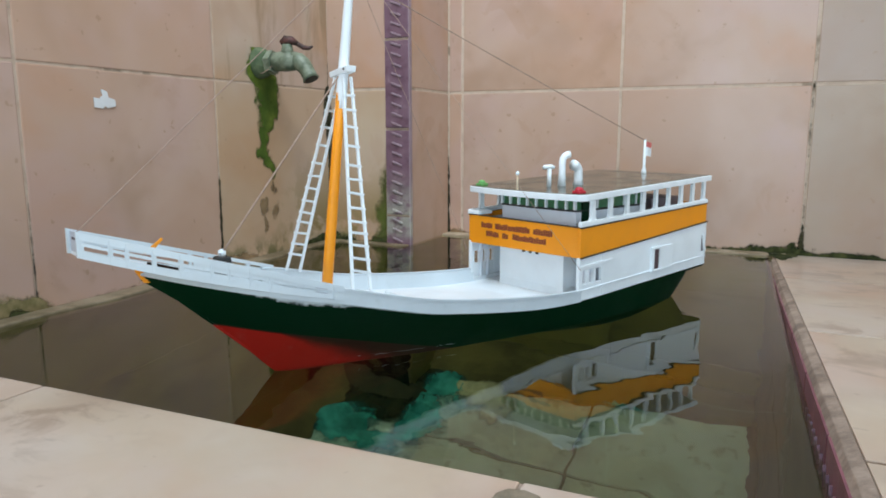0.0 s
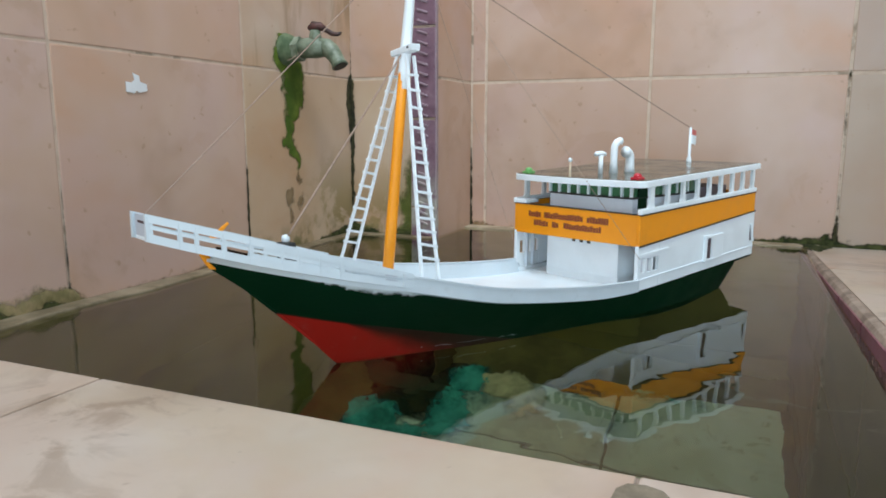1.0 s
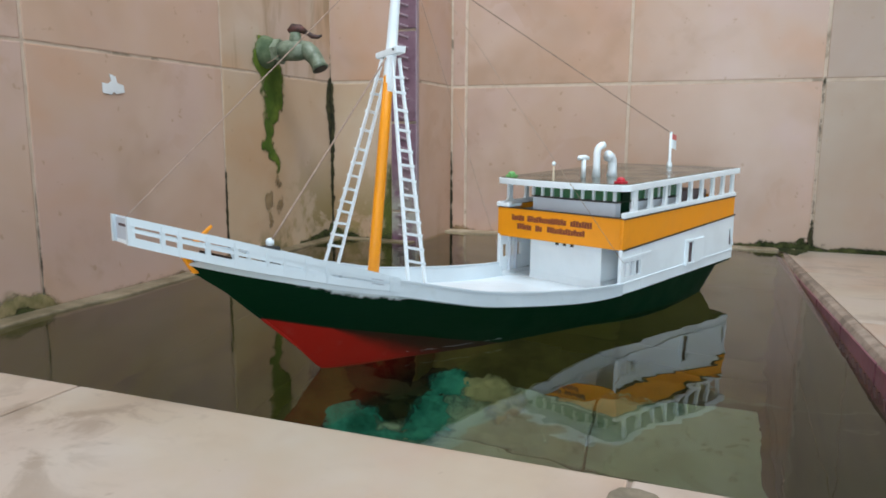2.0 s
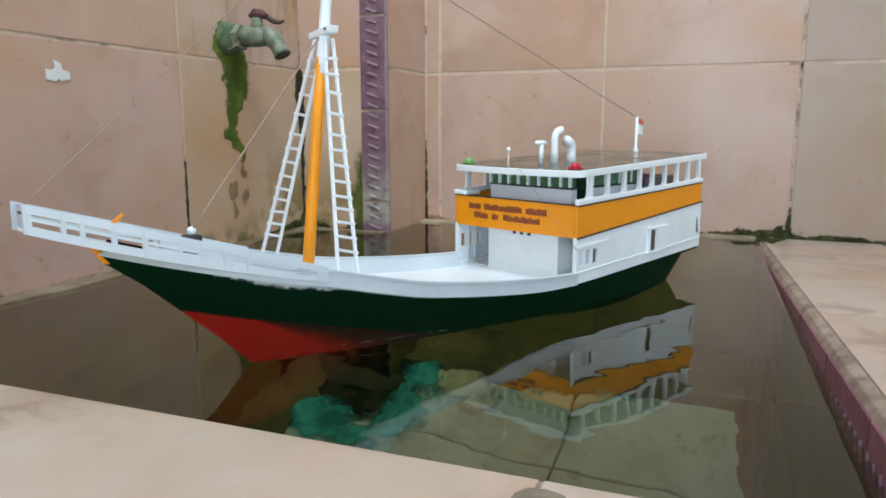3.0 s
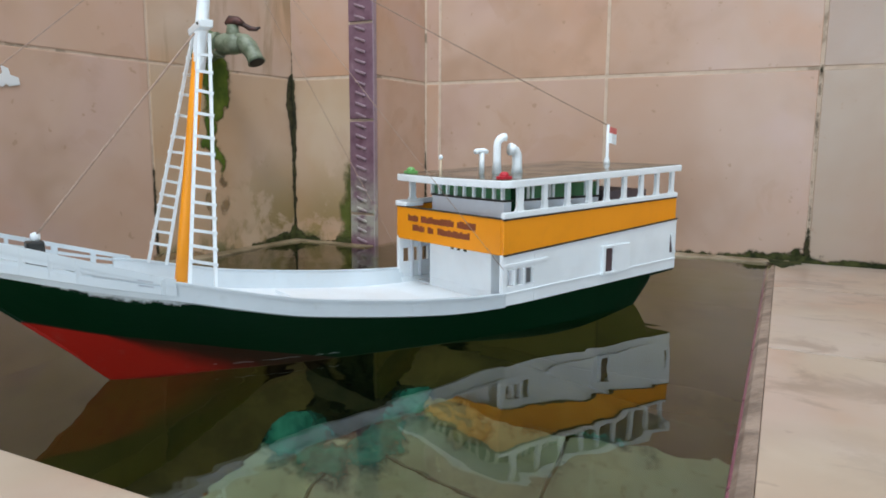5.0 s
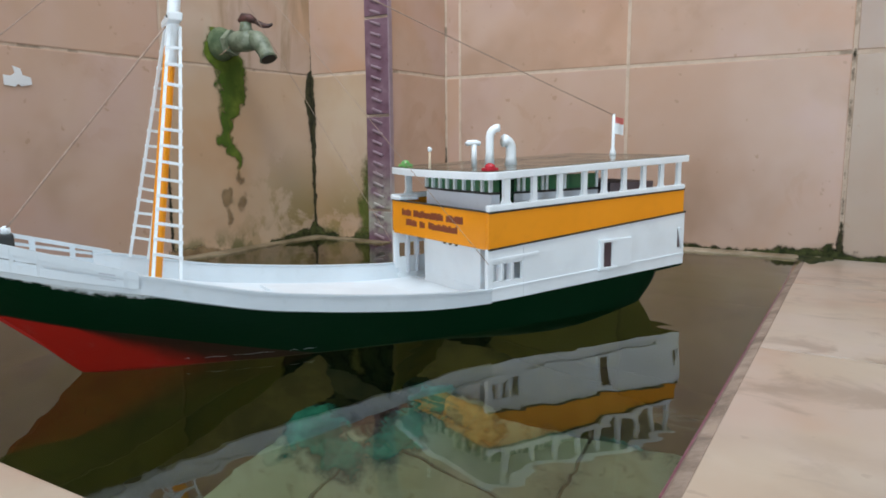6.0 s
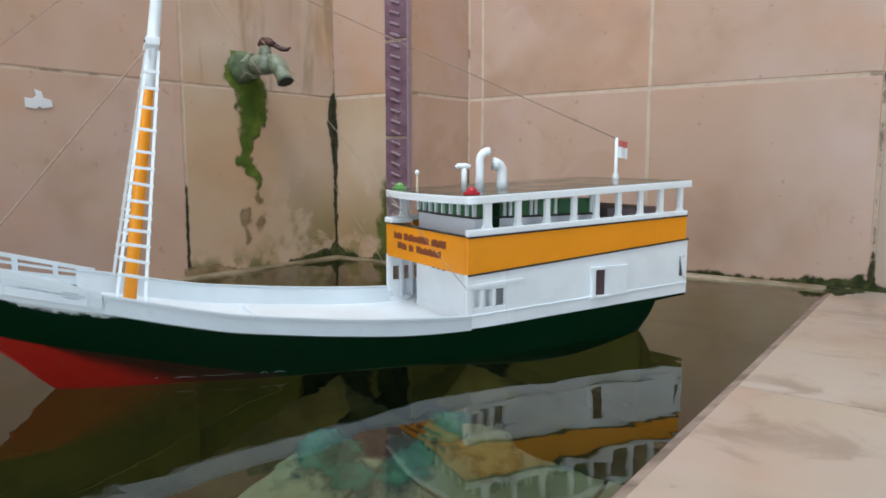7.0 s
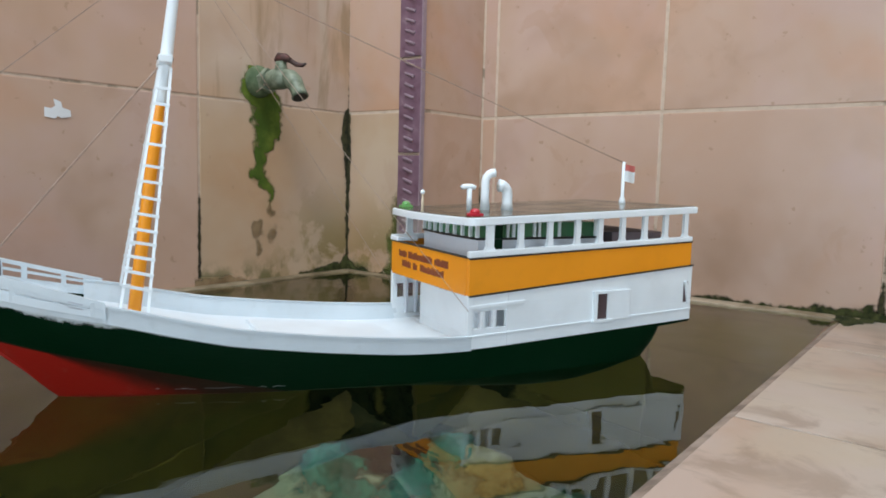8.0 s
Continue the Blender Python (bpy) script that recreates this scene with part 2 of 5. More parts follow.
def algae_tile(name, cy, half, top):
    """Wall tile with olive algae grown up from its foot in ragged patches."""
    mat = glazed_tile(name, (0.52, 0.40, 0.285), (0.49, 0.345, 0.225), (0.47, 0.30, 0.175), stain_amount=0.35)
    n = Nodes(name, mat)
    base = n.bsdf.inputs["Base Color"].links[0].from_socket
    p = n.tree.nodes.new("ShaderNodeNewGeometry").outputs["Position"]
    ragged = n.noise(p, 18.0, 4.0, 0.6)
    film = n.step(n.noise(p, 10.0, 6.0, 0.64, 0.3), 0.47, 0.545)
    low = n.step(n.axis(p, 2), top, 0.0)
    near = n.step(n.axis(p, cy[0]), cy[1], cy[2])
    amount = n.mul(n.mul(low, near), n.mul(film, half))
    col = n.mix(n.mul(amount, 0.85), base, (0.215, 0.165, 0.048))
    foot = n.mul(n.step(n.axis(p, 2), 0.05, 0.01), n.step(ragged, 0.45, 0.60))
    col = n.mix(n.mul(foot, 0.8), col, (0.09, 0.10, 0.03))
    return n.set(col)


M_TILE_ALGAE_W = algae_tile("algae_wall_tile", (1, -0.36, -0.17), 1.0, 0.20)
M_TILE_ALGAE_P = algae_tile("algae_pillar_tile", (0, -0.22, -0.10), 1.0, 0.17)


def purple_material(name, lift):
    n = Nodes(name)
    v = n.coords("Object", 3.0)
    f = n.noise(v, 45.0, 5.0, 0.65)
    col = n.ramp(f, [(p, tuple(c + lift for c in rgb)) for p, rgb in ((0.3, (0.120, 0.060, 0.086)), (0.55, (0.180, 0.102, 0.138)), (0.8, (0.28, 0.195, 0.230)))])
    p = n.tree.nodes.new("ShaderNodeNewGeometry").outputs["Position"]
    lime = n.mul(n.mul(n.step(n.axis(p, 2), 0.15, 0.05), n.step(n.axis(p, 2), 0.012, 0.03)), n.step(n.noise(p, 50.0, 5.0, 0.65), 0.32, 0.58))
    col = n.mix(n.mul(lime, 0.92), col, (0.36 + lift, 0.35 + lift, 0.30 + lift))
    n.bump(n.noise(v, 90.0, 3.0), 0.2, 0.001)
    return n.set(col, 0.3)


M_PURPLE = purple_material("purple_listello", 0.0)
M_PURPLE_RIB = purple_material("purple_rib_glaze", 0.11)
M_PURPLE_WET = rough_stuff("wet_purple", (0.15, 0.040, 0.062), (0.25, 0.085, 0.115), 30.0, 0.4)
M_OLDCEMENT = rough_stuff("worn_cement", (0.17, 0.135, 0.09), (0.31, 0.25, 0.17), 30.0, 0.8)
M_EDGE = rough_stuff("raw_tile_edge", (0.19, 0.140, 0.105), (0.40, 0.305, 0.235), 35.0, 0.6)


def water_material():
    """Clear water over a brownish tint, almost still."""
    n = Nodes("water")
    g = n.node("ShaderNodeBsdfRefraction", Color=(0.73, 0.735, 0.46, 1.0), Roughness=0.03, IOR=1.33)
    s = n.node("ShaderNodeBsdfGlossy", Color=(1.0, 1.0, 1.0, 1.0), Roughness=0.0)
    f = n.node("ShaderNodeFresnel", IOR=1.50)
    m = n.node("ShaderNodeMixShader")
    v = n.coords("Object")
    h = n.noise(v, 11.0, 2.6, 0.42, 0.4)
    b = n.node("ShaderNodeBump", Height=h, Strength=0.24, Distance=0.0060)
    for k in (g, s, f):
        n.put(k.inputs["Normal"], b.outputs[0])
    n.put(m.inputs[0], f.outputs[0])
    n.put(m.inputs[1], g.outputs[0])
    n.put(m.inputs[2], s.outputs[0])
    n.put(n.tree.nodes["Material Output"].inputs["Surface"], m.outputs[0])
    return n.mat


M_WATER = water_material()
M_WHITE = painted("white_boat_paint", (0.89, 0.955, 0.985), 0.38, amount=0.05)
# worn white, also darkened to carry the shade on the flaring bow and bulwark
M_WORN_SHADED = painted("worn_shaded_white_paint", (0.66, 0.735, 0.775), 0.45, (0.30, 0.34, 0.30), 0.22, 90.0)
M_GREEN = painted("dark_green_boat_paint", (0.0009, 0.0190, 0.0060), 0.42, (0.008, 0.016, 0.008), 0.3)
M_GREEN.node_tree.nodes["Principled BSDF"].inputs["Specular IOR Level"].default_value = 0.11
M_RAGGED = growth("ragged_white_paint", (0.62, 0.68, 0.70), (0.74, 0.80, 0.83), 60.0, 0.45, 0.2, 0.0005, 0.0022, 260.0)
M_RED = painted("red_boat_paint", (0.36, 0.015, 0.008), 0.5)
M_RED.node_tree.nodes["Principled BSDF"].inputs["Specular IOR Level"].default_value = 0.18


def shaded_red():
    """Red bottom paint, its upper edge feathered; painted-in hull shade darkens it towards the stern."""
    n = Nodes("red_boat_paint", M_RED)
    base = n.bsdf.inputs["Base Color"].links[0].from_socket
    p = n.coords("Object")

    def line(a, b, c):
        """a + b * x + c * z"""
        m = n.tree.nodes.new("ShaderNodeVectorMath")
        m.operation = "DOT_PRODUCT"
        n.put(m.inputs[0], p)
        m.inputs[1].default_value = (b, 0.0, c)
        k = n.tree.nodes.new("ShaderNodeMath")
        k.operation = "ADD"
        n.put(k.inputs[0], m.outputs["Value"])
        k.inputs[1].default_value = a
        return k.outputs[0]

    below = line(0.0565 - 0.350 * 0.243, 0.243, -1.0)
    reach = n.tree.nodes.new("ShaderNodeMath")
    reach.operation = "MAXIMUM"
    n.put(reach.inputs[0], line(0.085, -0.275, 0.0))
    reach.inputs[1].default_value = 0.0012
    ratio = n.tree.nodes.new("ShaderNodeMath")
    ratio.operation = "DIVIDE"
    n.put(ratio.inputs[0], below)
    n.put(ratio.inputs[1], reach.outputs[0])
    wave = n.mul(n.noise(p, 70.0, 4.0, 0.6), 0.5)
    edge = n.tree.nodes.new("ShaderNodeMath")
    edge.operation = "ADD"
    n.put(edge.inputs[0], ratio.outputs[0])
    n.put(edge.inputs[1], wave)
    n.set(n.mix(n.mul(n.step(edge.outputs[0], 1.75, 0.45), 0.95), base, (0.012, 0.012, 0.006)))


shaded_red()
M_ORANGE = painted("orange_boat_paint", (0.94, 0.335, 0.003), 0.4, (0.5, 0.2, 0.02), 0.15)
M_BLACK = painted("black_paint", (0.02, 0.022, 0.02), 0.5)
M_GREY = painted("grey_paint", (0.52, 0.56, 0.62), 0.5)
M_PALEGREY = painted("pale_grey_paint", (0.74, 0.79, 0.85), 0.5)
M_DARK = painted("dark_interior_paint", (0.09, 0.055, 0.06), 0.7)
M_LOCKER = painted("dull_grey_brown_paint", (0.21, 0.165, 0.175), 0.6, (0.10, 0.06, 0.05), 0.4)
M_LETTER = painted("brown_lettering", (0.25, 0.06, 0.02), 0.6)
M_STRING = rough_stuff("brown_cord", (0.31, 0.215, 0.165), (0.40, 0.285, 0.22), 200.0, 0.9, 0.3, 0.0005)
M_WIRE = rough_stuff("grey_thread", (0.36, 0.26, 0.20), (0.44, 0.33, 0.26), 200.0, 0.9, 0.3, 0.0005)
M_ROOF = painted("glossy_olive_roof_paint", (0.085, 0.082, 0.055), 0.16, (0.1, 0.09, 0.06), 0.3)
M_TAP = rough_stuff("weathered_green_plastic", (0.085, 0.11, 0.065), (0.22, 0.25, 0.18), 45.0, 0.5, 0.4, 0.001)
M_TAPMOSS = rough_stuff("mossy_green_plastic", (0.045, 0.075, 0.030), (0.13, 0.165, 0.085), 40.0, 0.8, 0.6, 0.002)
M_HANDLE = rough_stuff("rusty_red_handle", (0.025, 0.018, 0.014), (0.105, 0.035, 0.028), 60.0, 0.6, 0.5, 0.001)
M_PAPER = painted("white_sticker", (0.72, 0.72, 0.72), 0.6, (0.4, 0.35, 0.3), 0.4)
M_REDLAMP = painted("red_lamp_plastic", (0.55, 0.02, 0.04), 0.3)
M_GREENLAMP = painted("green_lamp_plastic", (0.16, 0.42, 0.12), 0.3)
M_FLAGRED = painted("faded_red_cloth", (0.62, 0.16, 0.14), 0.8)
M_YELLOW = painted("cream_paint", (0.75, 0.62, 0.45), 0.5)


def pane_material():
    n = Nodes("green_window_film")
    return n.set((0.05, 0.17, 0.075), 0.12)


M_PANE = pane_material()


# ---- mesh helpers ----
def mesh_object(name, bm, material, parent=None, label="", smooth=False):
    me = bpy.data.meshes.new(name)
    bmesh.ops.recalc_face_normals(bm, faces=bm.faces)
    if smooth:
        for f in bm.faces:
            f.smooth = True
    bm.to_mesh(me)
    bm.free()
    me.materials.append(material)
    ob = new(name, me)
    if parent is not None:
        ob.parent = parent
    if label:
        ob["label"] = label
    return ob


def part(name, bm, material, parent, label="", smooth=False):
    return mesh_object(name, bm, material, parent, label, smooth)


def empty(name, m=None):
    ob = new(name)
    ob.empty_display_size = 0.05
    if m is not None:
        ob.matrix_world = m
    return ob


def box(x0, x1, y0, y1, z0, z1, bevel=0.0, bm=None):
    """A box between two corners, with bevelled edges; added to bm if it is given."""
    fresh = bmesh.new()
    bmesh.ops.create_cube(fresh, size=1.0)
    for v in fresh.verts:
        v.co = Vector((x0 + (v.co.x + 0.5) * (x1 - x0), y0 + (v.co.y + 0.5) * (y1 - y0), z0 + (v.co.z + 0.5) * (z1 - z0)))
    if bevel:
        bmesh.ops.bevel(fresh, geom=fresh.edges[:], offset=bevel, segments=2, affect="EDGES", profile=0.6)
    return merge(bm, fresh)


def merge(bm, fresh):
    if bm is None:
        return fresh
    tmp = bpy.data.meshes.new("tmp")
    fresh.to_mesh(tmp)
    fresh.free()
    bm.from_mesh(tmp)
    bpy.data.meshes.remove(tmp)
    return bm


def hexa(corners, bevel=0.0, bm=None):
    """A six-sided block from 8 corners: the lower four, then the upper four above them."""
    fresh = bmesh.new()
    v = [fresh.verts.new(c) for c in corners]
    for f in ((0, 1, 2, 3), (4, 5, 6, 7), (0, 1, 5, 4), (1, 2, 6, 5), (2, 3, 7, 6), (3, 0, 4, 7)):
        fresh.faces.new([v[i] for i in f])
    bmesh.ops.recalc_face_normals(fresh, faces=fresh.faces)
    if bevel:
        bmesh.ops.bevel(fresh, geom=fresh.edges[:], offset=bevel, segments=2, affect="EDGES", profile=0.6)
    return merge(bm, fresh)


def tube(points, radii, sides=12, bm=None, caps=True):
    """A round tube along a line of points; one radius, or one for each point."""
    bm = bm or bmesh.new()
    pts = [Vector(p) for p in points]
    rr = radii if isinstance(radii, (list, tuple)) else [radii] * len(pts)
    side = None
    rings = []
    for i, p in enumerate(pts):
        d = (pts[min(i + 1, len(pts) - 1)] - pts[max(i - 1, 0)]).normalized()
        if side is None:
            side = d.orthogonal().normalized()
        side = (side - d * side.dot(d)).normalized()
        up = d.cross(side)
        rings.append([bm.verts.new(p + rr[i] * (math.cos(a) * side + math.sin(a) * up)) for a in [math.tau * k / sides for k in range(sides)]])
    for a, b in zip(rings, rings[1:]):
        for k in range(sides):
            bm.faces.new((a[k], a[(k + 1) % sides], b[(k + 1) % sides], b[k]))
    if caps:
        bm.faces.new(rings[0][::-1])
        bm.faces.new(rings[-1])
    return bm


def bar(p, q, w, h, up=(0, 0, 1), bevel=0.0, bm=None):
    """A rectangular bar from p to q, w wide and h high."""
    p, q, up = Vector(p), Vector(q), Vector(up)
    d = (q - p).normalized()
    s = d.cross(up).normalized()
    u = s.cross(d)
    c = []
    for z in (-h / 2, h / 2):
        c += [p - s * w / 2 + u * z, p + s * w / 2 + u * z, q + s * w / 2 + u * z, q - s * w / 2 + u * z]
    return hexa(c, bevel, bm)


def loft(rows, bm=None, closed=False, caps=False):
    """Faces between rows of points."""
    bm = bm or bmesh.new()
    vs = [[bm.verts.new(p) for p in row] for row in rows]
    for a, b in zip(vs, vs[1:]):
        n = len(a)
        for k in range(n if closed else n - 1):
            bm.faces.new((a[k], a[(k + 1) % n], b[(k + 1) % n], b[k]))
    if caps:
        bm.faces.new(vs[0])
        bm.faces.new(vs[-1][::-1])
    return bm


def prism(outline, z0, z1, bevel=0.0, bm=None):
    """An upright prism over an outline of (x, y) points; z0 and z1 may be functions of x."""
    fresh = bmesh.new()
    lo = z0 if callable(z0) else (lambda x: z0)
    hi = z1 if callable(z1) else (lambda x: z1)
    a = [fresh.verts.new((x, y, lo(x))) for x, y in outline]
    b = [fresh.verts.new((x, y, hi(x))) for x, y in outline]
    n = len(a)
    for k in range(n):
        fresh.faces.new((a[k], a[(k + 1) % n], b[(k + 1) % n], b[k]))
    fresh.faces.new(a[::-1])
    fresh.faces.new(b)
    bmesh.ops.recalc_face_normals(fresh, faces=fresh.faces)
    if bevel:
        bmesh.ops.bevel(fresh, geom=fresh.edges[:], offset=bevel, segments=2, affect="EDGES", profile=0.6)
    return merge(bm, fresh)


# ---- the place: walls, basin, room ----
WATER = 0.006
TOP = 1.70
WEST, NORTH, JOG_X, JOG_Y = -0.175, 0.030, -0.010, -0.138
EAST_IN, SOUTH_IN = 0.600, -0.893
TH = 0.008  # tile thickness


def edge_x(y):
    """The inner edge of the basin's side rim, which is not quite square to the walls."""
    return 0.5739 - 0.0393 * y


def edge_z(y):
    """The top of the side rim, which rises a little towards the front."""
    return 0.0078 - 0.034 * y


def front_y(x):
    """The inner edge of the front rim."""
    return -0.9035 + 0.0195 * (x - 0.05) / 0.45


def front_z(x):
    return 0.0164 - 0.0050 * (x - 0.05) / 0.45


GAP = 0.0044  # joint


def structure(name, bm, material, label):
    return tagged(mesh_object(name, bm, material), label, kind="structure", category="wall" if name.startswith("wall") else name.split("_")[0])


def tile_piece(parent, lo, hi, material, wobble=0.0):
    """One tile between two corners, with softened edges, as a part of its wall."""
    c = [(a + b) / 2 for a, b in zip(lo, hi)]
    d = [(b - a) / 2 for a, b in zip(lo, hi)]
    bm = box(-d[0], d[0], -d[1], d[1], -d[2], d[2], 0.0016)
    ob = part("tile", bm, material, parent)
    ob.matrix_basis = pose(*c) @ pose(0, 0, 0, random.uniform(-wobble, wobble), random.uniform(-wobble, wobble), random.uniform(-wobble, wobble))
    return ob


def spans(cuts, lo, hi):
    """The stretches between joints from lo to hi."""
    at = [lo] + [c for c in sorted(cuts) if lo + 0.004 < c < hi - 0.004] + [hi]
    return [(a + GAP / 2, b - GAP / 2) for a, b in zip(at, at[1:])]


ROWS_Z = [-0.62, -0.32, -0.02, 0.28, 0.58, 0.88, 1.18, 1.48]

wall_west = structure("wall_west", box(WEST - 0.12, WEST - 0.0007, -2.7, JOG_Y + 0.0007, DEEP - 0.05, TOP), M_GROUT_DULL, "wall of pinkish beige glazed tiles with mouldy joints")
wall_northwest = structure("wall_northwest", box(WEST - 0.12, JOG_X - 0.0007, JOG_Y + 0.0007, NORTH + 0.12, DEEP - 0.05, TOP), M_GROUT, "tiled corner pillar with a purple edge strip")
wall_north = structure("wall_north", box(JOG_X - 0.0007, 2.1, NORTH + 0.0007, NORTH + 0.12, DEEP - 0.05, TOP), M_GROUT, "back wall of pinkish beige glazed tiles")
# unseen east and south walls and ceiling, made up to enclose the room's light
bm = box(2.1, 2.2, -2.7, -1.95, DEEP - 0.05, TOP)
box(2.1, 2.2, -0.85, NORTH + 0.12, DEEP - 0.05, TOP, bm=bm)
box(2.1, 2.2, -1.95, -0.85, DEEP - 0.05, 0.15, bm=bm)
box(2.1, 2.2, -1.95, -0.85, 1.15, TOP, bm=bm)
wall_east = structure("wall_east", bm, M_PLASTER, "unseen plain plastered wall with an open window, added to close the room")
bm = box(WEST - 0.12, 0.15, -2.8, -2.7, DEEP - 0.05, TOP)
box(0.95, 2.2, -2.8, -2.7, DEEP - 0.05, TOP, bm=bm)
box(0.15, 0.95, -2.8, -2.7, 1.15, TOP, bm=bm)
wall_south = structure("wall_south", bm, M_PLASTER, "unseen plain plastered wall with an open doorway, added to close the room")
bm = box(WEST - 0.12, 2.2, -2.8, -1.5, TOP, TOP + 0.08)
box(WEST - 0.12, 2.2, -0.4, NORTH + 0.12, TOP, TOP + 0.08, bm=bm)
box(WEST - 0.12, -0.05, -1.5, -0.4, TOP, TOP + 0.08, bm=bm)
box(0.95, 2.2, -1.5, -0.4, TOP, TOP + 0.08, bm=bm)
ceiling = structure("ceiling", bm, M_CEIL, "unseen plain pale ceiling with an opening to the sky, added to close the room")
floor = structure("floor", box(WEST - 0.12, 2.2, -2.8, NORTH + 0.12, DEEP - 0.10, DEEP - 0.02), M_FLOOR, "dull wet cement floor")
ground = structure("ground", box(-60, 60, -60, 60, DEEP - 0.14, DEEP - 0.11), M_FLOOR, "bare grey ground outside")

# basin walls and rim
def sloping(y0, y1, inner, outer, z_low, z_top):
    """A block along the side rim from y0 to y1; inner and z_top are functions of y."""
    return [(inner(y0), y0, z_low(y0)), (outer(y0), y0, z_low(y0)), (outer(y1), y1, z_low(y1)), (inner(y1), y1, z_low(y1)),
            (inner(y0), y0, z_top(y0)), (outer(y0), y0, z_top(y0)), (outer(y1), y1, z_top(y1)), (inner(y1), y1, z_top(y1))]


SOUTH_END = SOUTH_IN - 0.3
basin_east = structure("basin_wall_east", hexa(sloping(SOUTH_END, NORTH + TH - 0.004, lambda y: edge_x(y) + 0.010, lambda y: 1.15, lambda y: DEEP - 0.02, lambda y: edge_z(y) - TH)), M_DIRTYGROUT, "thick side wall of the water basin")
basin_south = structure("basin_wall_south", box(WEST - TH, EAST_IN, SOUTH_END, SOUTH_IN - 0.022, DEEP - 0.02, 0.0025), M_DIRTYGROUT, "thick front wall of the water basin")
basin_floor = structure("basin_floor", box(WEST - 0.01, EAST_IN + 0.02, SOUTH_IN - 0.01, NORTH + 0.01, DEEP - 0.02, DEEP - 0.004), M_FLOORGROUT, "algae covered floor of the basin under water")


def still_water():
    bm = bmesh.new()
    ring = [(WEST, SOUTH_IN - 0.02), (edge_x(SOUTH_IN) + 0.008, SOUTH_IN - 0.02), (edge_x(NORTH) + 0.008, NORTH), (JOG_X, NORTH), (JOG_X, JOG_Y), (WEST, JOG_Y)]
    bm.faces.new([bm.verts.new((x, y, WATER)) for x, y in ring])
    me = bpy.data.meshes.new("water")
    bm.to_mesh(me)
    bm.free()
    me.materials.append(M_WATER)
    ob = tagged(new("water", me), "still brownish water filling the basin", "water", kind="structure")
    ob.visible_shadow = False
    return ob


water = still_water()


# ---- the model boat ----
BOAT = Matrix.Translation((0.3175, -0.508, 0.0)) @ pose(0, 0, 0, 0, 0, -114.72)
boat = tagged(empty("model_boat", BOAT), "white, green, red and orange wooden model boat floating in the basin", "model boat")

SHEER_X = [-0.255, -0.21, -0.10, 0.0, 0.05, 0.10, 0.15, 0.19, 0.225, 0.262, 0.30, 0.35, 0.380, 0.405]
SHEER_Y = [0.0805, 0.0812, 0.0825, 0.082, 0.0815, 0.080, 0.0765, 0.0725, 0.0675, 0.0600, 0.0495, 0.0315, 0.0165, 0.0012]
SHEER_Z = [0.0434, 0.0414, 0.0366, 0.0335, 0.0352, 0.0402, 0.0465, 0.0525, 0.0605, 0.0695, 0.0772, 0.0890, 0.0968, 0.1040]
CAP_Z = [0.050, 0.050, 0.048, 0.0448, 0.0478, 0.0524, 0.0585, 0.0645, 0.0725, 0.0815, 0.089, 0.100, 0.107, 0.114]
KEEL_X = [-0.212, -0.206, -0.192, 0.05, 0.20, 0.265, 0.300, 0.320, 0.340, 0.370, 0.410]
KEEL_Z = [0.0035, -0.006, -0.024, -0.030, -0.022, -0.010, 0.006, 0.026, 0.047, 0.073, 0.1035]
FULL_X = [-0.22, -0.10, 0.0, 0.10, 0.16, 0.20, 0.26, 0.32, 0.41]
FULL_E = [0.17, 0.20, 0.25, 0.48, 0.62, 0.74, 1.00, 1.05, 1.0]


def smooth_interp(xs, ys):
    """A smooth curve through the given stations."""
    xs, ys = np.array(xs), np.array(ys)
    m = np.gradient(ys, xs)

    def f(x):
        x = min(max(x, xs[0]), xs[-1])
        i = min(int(np.searchsorted(xs, x, "right")) - 1, len(xs) - 2)
        i = max(i, 0)
        h = xs[i + 1] - xs[i]
        t = (x - xs[i]) / h
        return float((2 * t**3 - 3 * t**2 + 1) * ys[i] + (t**3 - 2 * t**2 + t) * h * m[i] + (3 * t**2 - 2 * t**3) * ys[i + 1] + (t**3 - t**2) * h * m[i + 1])

    return f


sheer_y, sheer_z, cap_z = smooth_interp(SHEER_X, SHEER_Y), smooth_interp(SHEER_X, SHEER_Z), smooth_interp(SHEER_X, CAP_Z)
keel_z, full_e = smooth_interp(KEEL_X, KEEL_Z), smooth_interp(FULL_X, FULL_E)


def red_z(x):
    """The height of the line between red bottom and green topside."""
    return 0.0565 - (0.350 - x) * 0.243


def hull_y(x, z):
    k, s = keel_z(x), sheer_z(x)
    u = min(max((z - k) / max(s - k, 1e-5), 0.0), 1.0)
    return sheer_y(x) * u ** full_e(x)


